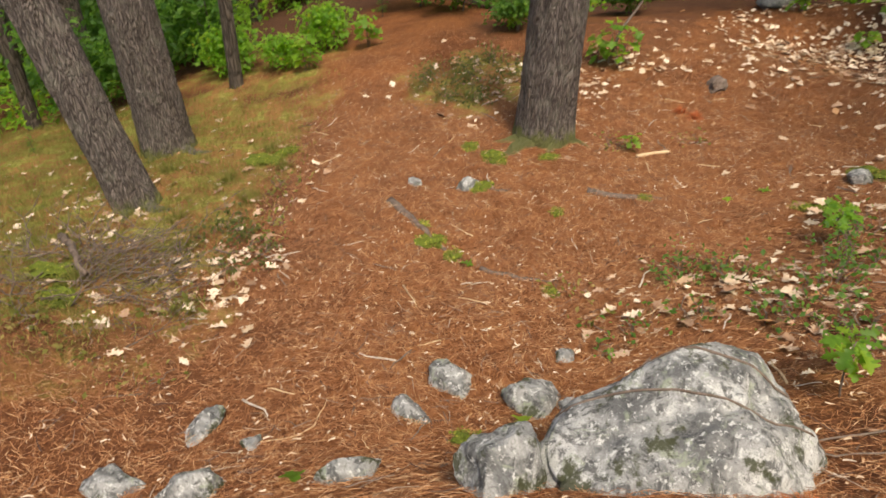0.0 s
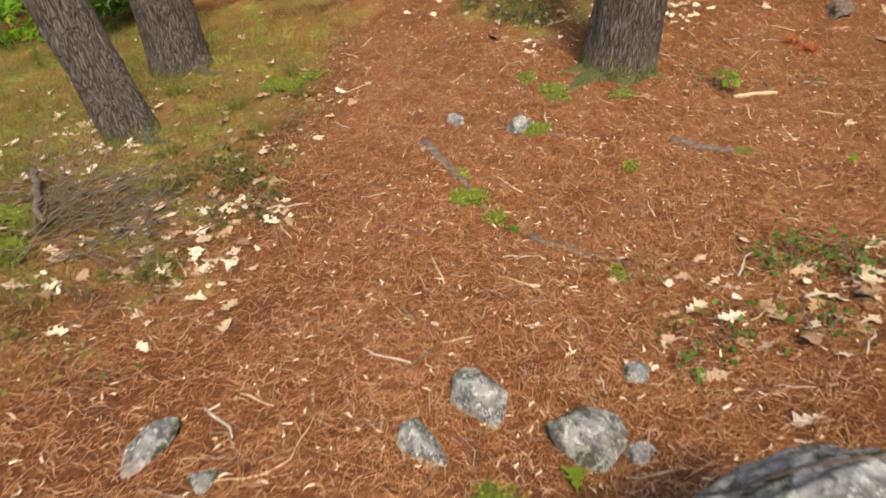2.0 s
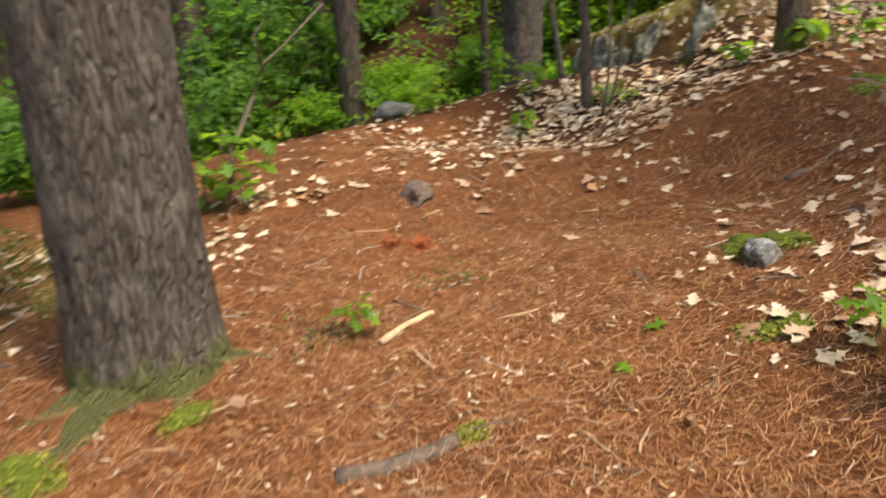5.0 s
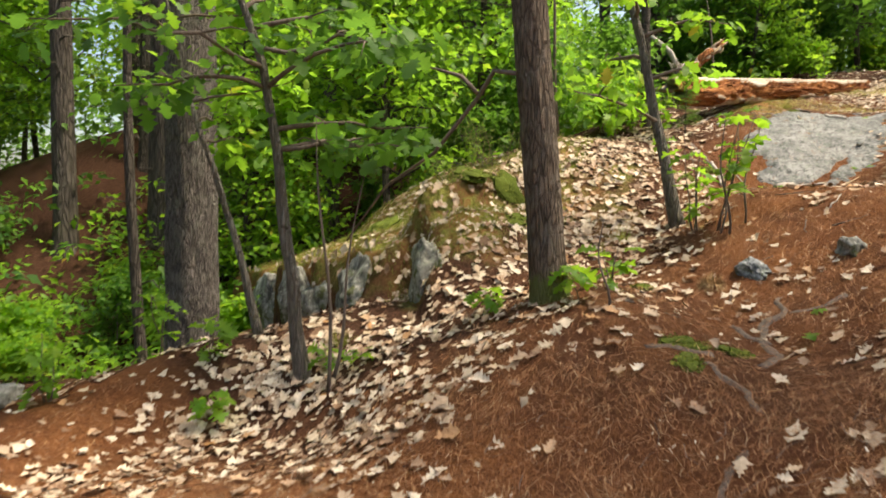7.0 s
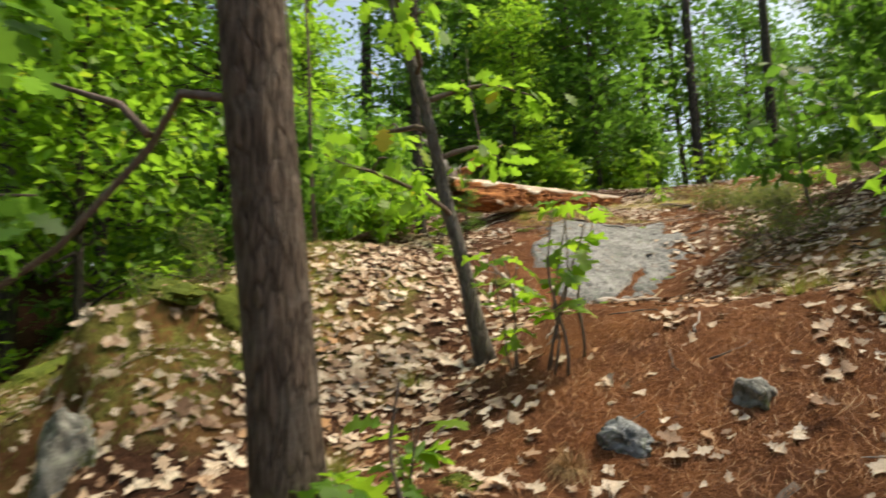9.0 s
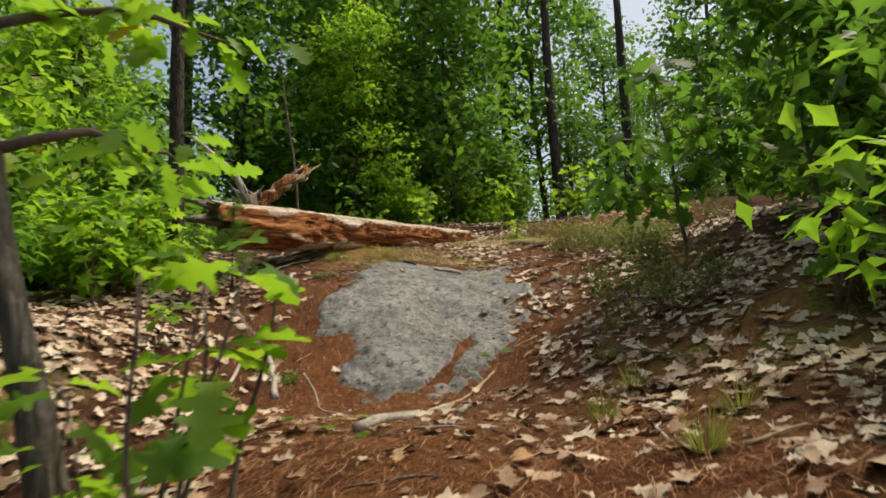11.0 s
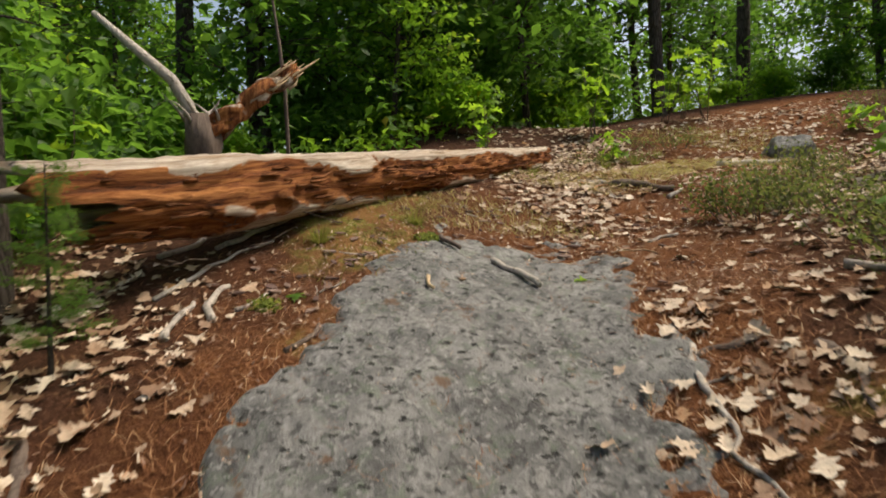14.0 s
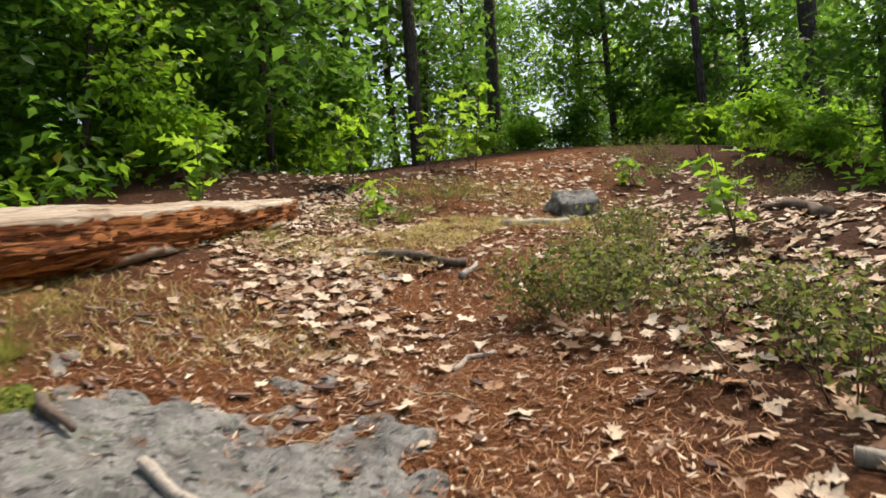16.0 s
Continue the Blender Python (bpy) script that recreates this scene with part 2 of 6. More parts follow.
M["pale_grass"] = island_material("pale_grass", [(0.0, (0.26, 0.26, 0.08)), (0.5, (0.46, 0.40, 0.18)), (1.0, (0.62, 0.50, 0.28))], 0.7, (0.4, 0.4, 0.1), 20, 0.8)
M["shrub"] = island_material("huckleberry_leaves", [(0.0, (0.05, 0.075, 0.025)), (0.6, (0.10, 0.13, 0.04)), (1.0, (0.20, 0.17, 0.06))], 0.6, (0.22, 0.28, 0.06), 20, 0.8)
M["moss"] = island_material("cushion_moss", [(0.0, (0.07, 0.11, 0.012)), (1.0, (0.13, 0.16, 0.02))], 0.95, None, 90, 0.35)
M["moss_frond"] = island_material("moss_fronds", [(0.0, (0.09, 0.12, 0.015)), (0.6, (0.19, 0.22, 0.03)), (1.0, (0.32, 0.32, 0.06))], 0.9, None, 60, 0.6)
M["stick"] = grain_material("weathered_stick", (0.36, 0.32, 0.28), (0.55, 0.50, 0.45), (1, 1, 0.1), 30, 0.85)
M["dark_stick"] = grain_material("dark_stick", (0.11, 0.08, 0.065), (0.20, 0.155, 0.13), (1, 1, 0.1), 30, 0.85)
M["pale_stick"] = grain_material("pale_stick", (0.50, 0.36, 0.22), (0.62, 0.48, 0.31), (1, 1, 0.1), 30, 0.8, (0.28, 0.17, 0.1))
M["root"] = grain_material("worn_root", (0.07, 0.05, 0.04), (0.18, 0.14, 0.12), (1, 1, 0.2), 22, 0.8)
M["log"] = log_material()
M["log_wood"] = grain_material("weathered_log", (0.42, 0.35, 0.28), (0.64, 0.58, 0.51), (1, 1, 0.06), 14, 0.8, (0.22, 0.13, 0.08))
M["log_rot"] = grain_material("rotten_heartwood", (0.10, 0.035, 0.015), (0.36, 0.15, 0.06), (1, 1, 0.10), 18, 0.95, (0.045, 0.018, 0.01), 0.06)
M["flake"] = island_material("bark_flakes", [(0.0, (0.10, 0.06, 0.05)), (0.5, (0.22, 0.14, 0.12)), (0.85, (0.33, 0.24, 0.20)), (1.0, (0.50, 0.33, 0.17))], 0.85, None, 40, 0.5, True)
M["flake_bits"] = island_material("chip_bits", [(0.0, (0.15, 0.08, 0.055)), (0.4, (0.34, 0.21, 0.15)), (0.75, (0.54, 0.40, 0.29)), (1.0, (0.72, 0.60, 0.46))], 0.85, None, 40, 0.6)
M["twig_bits"] = island_material("twig_bits", [(0.0, (0.08, 0.05, 0.04)), (0.6, (0.22, 0.16, 0.13)), (1.0, (0.42, 0.32, 0.24))], 0.85, None, 40, 0.6)
M["rust"] = island_material("rusty_needles", [(0.0, (0.28, 0.06, 0.02)), (1.0, (0.50, 0.15, 0.05))], 0.8, None, 20, 0.8)

# ---- shape helpers ----


def mesh_of(name, verts, faces, material, smooth=True):
    me = bpy.data.meshes.new(name)
    me.from_pydata([tuple(v) for v in verts], [], [tuple(int(i) for i in f) for f in faces])
    if smooth:
        me.polygons.foreach_set("use_smooth", [True] * len(me.polygons))
    me.materials.append(material)
    me.update()
    return me


def thing(name, label, category, at=(0, 0, 0), group="", kind=""):
    ob = new(name)
    ob.empty_display_size = 0.1
    ob.location = at
    return tagged(ob, label, category, group, kind)


def piece(name, me, parent, m=None, label="", kind=""):
    ob = new(name, me)
    ob.parent = parent
    if m is not None:
        ob.matrix_basis = m
    return tagged(ob, label, kind=kind)


def joined(chunks):
    """Several (verts, faces) as one."""
    vs, fs, k = [], [], 0
    for v, f in chunks:
        vs.extend(v)
        fs.extend([tuple(i + k for i in q) for q in f])
        k += len(v)
    return vs, fs


def tube(points, radii, sides=7, rough=0.0, seed=0.0, caps=True):
    """A bent, tapering round bar along points."""
    pts = [Vector(p) for p in points]
    vs, fs = [], []
    up = Vector((0.31, 0.17, 0.93)).normalized()
    for i, p in enumerate(pts):
        d = (pts[min(i + 1, len(pts) - 1)] - pts[max(i - 1, 0)]).normalized()
        a = d.cross(up if abs(d.dot(up)) < 0.95 else Vector((1, 0, 0))).normalized()
        b = d.cross(a)
        for s in range(sides):
            t = 2 * math.pi * s / sides
            r = radii[i]
            q = a * math.cos(t) + b * math.sin(t)
            if rough:
                r *= 1 + rough * noise.noise(Vector((q.x * 2 + seed, q.y * 2 + i * 0.45, q.z * 2)))
            vs.append(p + q * r)
    for i in range(len(pts) - 1):
        for s in range(sides):
            n = (s + 1) % sides
            fs.append((i * sides + s, i * sides + n, (i + 1) * sides + n, (i + 1) * sides + s))
    if caps:
        fs.append(tuple(range(sides - 1, -1, -1)))
        fs.append(tuple((len(pts) - 1) * sides + s for s in range(sides)))
    return vs, fs


def lerp(a, b, t):
    return a + (b - a) * t


def smooth_step(a, b, x):
    t = np.clip((np.asarray(x, float) - a) / (b - a), 0, 1)
    return t * t * (3 - 2 * t)


# ---- lie of the land ----
# x, y, reach, height and the two slopes of each stretch of ground
LAND_TRAIL = [
    (0.0, 1.0, 1.62, 1.52, 0.26, -0.23),
    (-3.0, 3.0, 2.02, 0.55, -0.21, -0.25),
    (0.2, 3.6, 1.12, 0.17, 0.03, -0.21),
    (-3.5, 7.0, 2.50, -0.67, 0.15, -0.18),
    (0.3, 5.4, 0.92, -0.10, 0.03, -0.07),
    (1.6, 6.1, 0.92, -0.10, -0.04, -0.06),
    (2.8, 3.2, 1.63, 0.89, 0.18, -0.43),
    (3.3, 6.9, 1.16, -0.03, 0.08, -0.07),
    (4.5, 9.0, 1.19, -0.06, -0.14, -0.18),
    (-4.0, 12.0, 3.12, -1.29, 0.27, -0.14),
]
LAND_HILL = [
    (4.0, 14.0, 2.94, -0.84, 0.09, -0.25),
    (6.0, 7.8, 1.19, 0.65, 0.24, -0.31),
    (7.2, 5.6, 1.30, 1.13, 0.47, -0.25),
    (6.8, 2.5, 1.94, 2.01, -0.09, -0.00),
    (7.5, 10.8, 1.86, -0.04, -0.18, -0.43),
    (9.2, 8.2, 1.61, 1.77, 0.63, 0.17),
    (10.5, 10.7, 1.75, 1.58, 0.58, -0.30),
    (9.3, 5.6, 1.30, 1.71, 0.05, -0.03),
    (10.8, 4.0, 1.36, 2.33, 0.12, -0.53),
    (11.4, 6.2, 1.17, 2.12, 0.60, 0.02),
]
LAND_FAR = [
    (13.0, 7.2, 1.17, 2.80, 0.32, 0.02),
    (14.0, 3.0, 1.89, 3.14, 0.15, -0.17),
    (12.0, -1.0, 2.77, 3.27, 0.20, 0.07),
    (17.0, 2.5, 1.89, 3.77, 0.14, -0.03),
    (16.0, 9.0, 2.17, 3.08, 0.06, -0.28),
    (12.0, 15.0, 2.82, 0.77, 0.45, 0.63),
    (26.0, 0.0, 3.50, 5.86, 0.15, -0.15),
    (25.0, 9.0, 3.50, 4.25, 0.08, -0.39),
]
LAND = np.array(LAND_TRAIL + LAND_HILL + LAND_FAR)


def shelf(x, y):
    """The broken ledge of the bank: a mossy step with a steep face, and a steep nose beside it."""
    wob = 0.10 * np.sin(x * 5.1 + y * 2.3) + 0.06 * np.sin(y * 9.7 - x * 4.0)
    along = 0.5 * (x - 7.35) + 0.866 * (y - 9.45)
    back = 0.866 * (x - 7.35) - 0.5 * (y - 9.45) + wob
    top = 1.05 - 0.15 * along + (0.46 - 0.06 * along) * np.clip(back, 0, 1.9) - 0.2 * np.clip(back - 1.9, 0, 9)
    on = smooth_step(-0.06, 0.06, back) * smooth_step(-0.25, 0.05, along) * smooth_step(5.2, 4.0, along) * smooth_step(4.0, 2.4, back)
    side = -0.53 * (x - 7.0) + 0.85 * (y - 8.72) + 0.5 * wob
    nose = 0.60 * np.exp(-(((x - 7.65) / 0.75) ** 2 + ((y - 8.75) / 0.75) ** 2)) * smooth_step(0.10, -0.06, side)
    return top, on, nose


def height(x, y):
    x, y = np.atleast_1d(np.asarray(x, float)), np.atleast_1d(np.asarray(y, float))
    d2 = (x[:, None] - LAND[:, 0]) ** 2 + (y[:, None] - LAND[:, 1]) ** 2
    w = 1 / (d2 / LAND[:, 2] ** 2 + 0.15) ** 2
    w /= w.sum(1, keepdims=True)
    fade = np.minimum(1, 4 / np.sqrt(d2 + 1e-9))
    z = (w * (LAND[:, 3] + fade * (LAND[:, 4] * (x[:, None] - LAND[:, 0]) + LAND[:, 5] * (y[:, None] - LAND[:, 1])))).sum(1)
    top, on, nose = shelf(x, y)
    return z + np.maximum(top - z, 0) * on + nose


def ripple(x, y):
    return 0.035 * noise.noise(Vector((x * 1.3, y * 1.3, 0))) + 0.018 * noise.noise(Vector((x * 4.5, y * 4.5, 3))) + 0.009 * noise.noise(Vector((x * 8.5, y * 8.5, 6)))


def ground_z(x, y):
    return float(height(x, y)[0]) + ripple(x, y)


def on_ground(x, y, up=0.0):
    return (x, y, ground_z(x, y) + up)


def tilt_at(x, y, turn=0.0):
    """A pose on the ground, leaning with the slope."""
    e = 0.12
    h = height([x - e, x + e, x, x, x], [y, y, y - e, y + e, y])
    n = Vector((float(h[0] - h[1]), float(h[2] - h[3]), 2 * e)).normalized()
    q = Vector((0, 0, 1)).rotation_difference(n).to_matrix().to_4x4()
    return Matrix.Translation((x, y, float(h[4]) + ripple(x, y))) @ q @ Matrix.Rotation(turn, 4, "Z")


def near_line(x, y, line):
    best = np.full(np.shape(x), 1e9)
    for (x0, y0), (x1, y1) in zip(line, line[1:]):
        dx, dy = x1 - x0, y1 - y0
        t = np.clip(((x - x0) * dx + (y - y0) * dy) / (dx * dx + dy * dy), 0, 1)
        best = np.minimum(best, np.hypot(x - x0 - t * dx, y - y0 - t * dy))
    return best


TRAIL_LOW = [(0, -3), (0.1, 2), (0.5, 5), (1.9, 6.6), (4.2, 7.2), (5.6, 6.3), (7.3, 5.6)]
TRAIL_UP = [(7.3, 5.6), (9, 5.5), (11, 5.5), (13, 5.2), (15, 4.1), (17.5, 2.6), (20, 0.5), (24, -2)]
TRAIL_AHEAD = [(1.9, 6.6), (3.2, 8.4), (4.6, 10.6)]
TRAIL_LEFT = [(0.3, 4.6), (-0.4, 7.2), (-0.9, 9.2), (-0.4, 13)]


def covers(x, y):
    """How much needle carpet and moss lies at x, y."""
    low = smooth_step(2.4, 0.9, near_line(x, y, TRAIL_LOW))
    low = low * (1 - 0.45 * smooth_step(4.0, 5.6, x))
    ahead = smooth_step(1.5, 0.6, near_line(x, y, TRAIL_AHEAD))
    left = smooth_step(1.5, 0.7, near_line(x, y, TRAIL_LEFT))
    up = smooth_step(2.0, 0.6, near_line(x, y, TRAIL_UP))
    rest = 0.7 * smooth_step(6.0, 4.0, x) * smooth_step(14, 9, y)
    needle = np.maximum.reduce([low, ahead, left, 0.85 * up, rest])
    moss = np.clip(smooth_step(-1.2, -2.3, x) * smooth_step(12, 8, y) * smooth_step(3.0, 4.4, y) + 0.9 * smooth_step(0.8, 0.3, np.hypot((x - 0.3) / 1.6, (y - 8.6) / 1.5)), 0, 1)
    moss = np.maximum(moss, 0.8 * smooth_step(1.0, 0.4, np.hypot((x - 9.2) / 2.2, (y - 9.0) / 2.0)))
    moss = np.maximum(moss, 0.7 * smooth_step(1.0, 0.3, np.hypot((x - 10.2) / 2.4, (y - 3.9) / 0.8)))
    moss = np.maximum(moss, 0.85 * smooth_step(1.0, 0.3, np.hypot((x - 14.3) / 2.4, (y - 5.95) / 0.75)))
    moss = np.maximum(moss, 0.9 * smooth_step(1.0, 0.4, np.hypot((x - 7.6) / 0.8, (y - 8.8) / 0.8)))
    moss = np.maximum(moss, 0.8 * shelf(x, y)[1])
    return needle, moss * (1 - 0.85 * np.maximum(low, up * 0.6))


def ground_sheet():
    def lines(lo, hi, step, far):
        mid = list(np.arange(lo, hi + 1e-6, step))
        out, d = [], step
        while (out[-1] if out else 0) < far:
            d *= 1.2
            out.append((out[-1] if out else 0) + d)
        return np.array([lo - v for v in reversed(out)] + mid + [hi + v for v in out])

    xs, ys = lines(-5, 21, 0.06, 320), lines(0.5, 12.5, 0.06, 320)
    gx, gy = np.meshgrid(xs, ys)
    fx, fy = gx.ravel(), gy.ravel()
    z = height(fx, fy)
    near = (fx > -9) & (fx < 26) & (fy > -4) & (fy < 18)
    z = z + np.array([ripple(a, b) if k else 0.0 for a, b, k in zip(fx, fy, near)])
    nx = len(xs)
    faces = [(j * nx + i, j * nx + i + 1, (j + 1) * nx + i + 1, (j + 1) * nx + i) for j in range(len(ys) - 1) for i in range(nx - 1)]
    me = mesh_of("ground", np.stack([fx, fy, z], 1).tolist(), faces, M["ground"])
    needle, moss = covers(fx, fy)
    wob = np.array([noise.noise(Vector((a * 1.7, b * 1.7, 9))) + 0.6 * noise.noise(Vector((a * 5, b * 5, 2))) if k else 0.0 for a, b, k in zip(fx, fy, near)])
    needle = np.clip(needle + 0.35 * wob * (needle > 0.03) * (needle < 0.98), 0, 1)
    moss = np.clip(moss * 1.1 + 0.9 * wob * (moss > 0.05) - 0.1, 0, 1)
    layer = me.color_attributes.new("cover", "FLOAT_COLOR", "POINT")
    layer.data.foreach_set("color", np.stack([needle, moss, 0 * moss, 1 + 0 * moss], 1).ravel())
    ob = new("ground", me)
    return tagged(ob, "forest floor of rusty pine needles, moss and brown soil", "ground", kind="structure")


ground_sheet()

# ---- rocks ----


def rock_mesh(size, seed, detail=4, rough=0.22, flat=0.0, material=None, ridge=1.0):
    bm = bmesh.new()
    bmesh.ops.create_icosphere(bm, subdivisions=detail, radius=1.0)
    off = Vector((seed * 3.7, seed * 1.9, seed * 5.3))
    r2 = random.Random(seed)
    cuts = []
    for _ in range(14):
        d = Vector((r2.gauss(0, 1), r2.gauss(0, 1), r2.gauss(0.25, 0.8))).normalized()
        cuts.append((d, r2.uniform(0.60, 0.86)))
    for v in bm.verts:
        p = v.co.copy()
        n = noise.fractal(p * 0.9 + off, 1.0, 2.0, 4)
        for d, far in cuts:
            over = p.dot(d) - far
            if over > 0:
                p -= d * over * 0.97
        q = v.co
        v.co = p * (1 + rough * n * ridge + 0.06 * noise.noise(q * 4 + off) + 0.03 * noise.noise(q * 10 + off) + 0.015 * noise.noise(q * 24 + off))
        if v.co.z > 0:
            v.co.z *= 1 - flat
        v.co = Vector((v.co.x * size[0], v.co.y * size[1], v.co.z * size[2]))
    me = bpy.data.meshes.new("rock")
    bm.to_mesh(me)
    bm.free()
    me.polygons.foreach_set("use_smooth", [True] * len(me.polygons))
    me.materials.append(material or M["granite"])
    return me


def rock(x, y, size, label, turn=0.0, sink=0.35, seed=1.0, material=None, detail=4, lean=(0, 0), rough=0.22, group="", name="rock", flat=0.0):
    me = rock_mesh(size, seed, detail, rough, flat, material)
    ob = new(name, me)
    ob.matrix_basis = pose(x, y, ground_z(x, y) + size[2] * (1 - 2 * sink), lean[0], lean[1], turn)
    return tagged(ob, label, "rock", group)


def whaleback(x, y, size, label, turn, seed, sink):
    """A smooth glacier-worn boulder: low at one end, humped at the other, with a few broken faces."""
    bm = bmesh.new()
    bmesh.ops.create_icosphere(bm, subdivisions=6, radius=1.0)
    off = Vector((seed, seed * 2.1, 0.7))
    cuts = [(Vector((0.75, -0.35, 0.55)).normalized(), 0.80), (Vector((-0.35, -0.75, 0.55)).normalized(), 0.78), (Vector((0.1, 0.9, 0.45)).normalized(), 0.82), (Vector((-0.55, 0.1, 0.85)).normalized(), 0.80), (Vector((0.95, 0.3, 0.1)).normalized(), 0.86), (Vector((0.2, -0.95, -0.1)).normalized(), 0.85)]
    for v in bm.verts:
        q = v.co.copy()
        p = q.copy()
        for d, far in cuts:
            over = p.dot(d) - far
            if over > 0:
                p -= d * over * 0.8
        p *= 1 + 0.13 * noise.noise(q * 1.3 + off) + 0.06 * noise.noise(q * 3.1 + off) + 0.03 * noise.noise(q * 7 + off) + 0.012 * noise.noise(q * 17 + off) + 0.006 * noise.noise(q * 40 + off)
        p -= q * 0.05 * max(0.0, 1 - abs(q.y * 0.8 + 0.25 * q.x + 0.1 + 0.15 * noise.noise(q * 2)) / 0.05)
        p.z *= 0.80 + 0.30 * p.x
        v.co = Vector((p.x * size[0], p.y * size[1] * (1 + 0.15 * p.x), p.z * size[2]))
    me = bpy.data.meshes.new("boulder")
    bm.to_mesh(me)
    bm.free()
    me.polygons.foreach_set("use_smooth", [True] * len(me.polygons))
    me.materials.append(M["granite"])
    ob = new("boulder", me)
    ob.matrix_basis = pose(x, y, ground_z(x, y) + size[2] * (1 - 2 * sink), 0, 0, turn)
    return tagged(ob, label, "rock")


BOULDER = whaleback(0.88, 2.50, (0.52, 0.40, 0.40), "large pale granite boulder spotted with lichen and dark moss", 24, 2.3, 0.40)
rock(0.23, 2.42, (0.15, 0.19, 0.22), "rounded grey granite rock beside the boulder", 12, 0.30, 5.1, detail=5, name="rock")
for x, y, sx, sy, sz, sd in [(0.06, 3.52, 0.14, 0.10, 0.12, 3.1), (0.48, 3.34, 0.15, 0.13, 0.15, 4.4), (0.72, 3.72, 0.06, 0.05, 0.05, 6.2), (-0.14, 3.24, 0.12, 0.07, 0.07, 7.7),
                             (-1.43, 2.68, 0.13, 0.11, 0.10, 8.2), (-1.02, 2.60, 0.15, 0.10, 0.10, 9.9), (-1.18, 3.09, 0.16, 0.06, 0.05, 1.7), (-0.36, 2.63, 0.08, 0.17, 0.09, 2.9),
                             (0.18, 6.09, 0.11, 0.08, 0.10, 5.5), (-0.30, 6.11, 0.07, 0.05, 0.05, 3.6), (-0.88, 2.97, 0.06, 0.05, 0.04, 6.6), (0.66, 3.28, 0.06, 0.05, 0.04, 1.2)]:
    rock(x, y, (sx * 1.2, sy * 1.2, sz), "small grey lichened rock half buried in pine needles", sd * 40, 0.50, sd, detail=4, group="small rocks on the trail")
rock(3.46, 5.92, (0.14, 0.10, 0.12), "dark grey rock beside moss and pale leaves", 30, 0.36, 3.3, detail=4)
rock(7.24, 6.14, (0.16, 0.12, 0.11), "pale lichened rock set in the trail", 60, 0.50, 7.1, detail=5, rough=0.5)
rock(7.36, 5.50, (0.15, 0.11, 0.09), "dark stone half sunk in the trail", 20, 0.56, 8.8, M["ledge"], 4, rough=0.5)
rock(18.1, 1.05, (0.46, 0.28, 0.22), "flat pale grey stone on the upper trail", 10, 0.34, 4.9, M["slab"], 4)
rock(5.0, 11.6, (0.5, 0.3, 0.15), "flat grey stone at the far edge of the trail", 30, 0.3, 2.2, M["slab"], 3)
# the broken ledge under the leafy bank
for x, y, sx, sy, sz, tn, sd, dz in [(7.66, 9.86, 0.27, 0.42, 0.42, -32, 1.4, 0.52), (7.22, 8.80, 0.2, 0.36, 0.52, -58, 3.8, 0.78), (8.03, 10.5, 0.3, 0.46, 0.42, -28, 6.4, 0.40), (8.4, 11.18, 0.3, 0.44, 0.4, -34, 9.1, 0.28), (8.88, 11.94, 0.3, 0.5, 0.4, -26, 2.6, 0.16)]:
    ob = rock(x, y, (sx, sy, sz), "grey ledge rock with a mossy top and steep face", tn, 0.5, sd, M["ledge"], 5, rough=0.3, group="broken ledge", name="ledge_rock")
    ob.location.z = dz


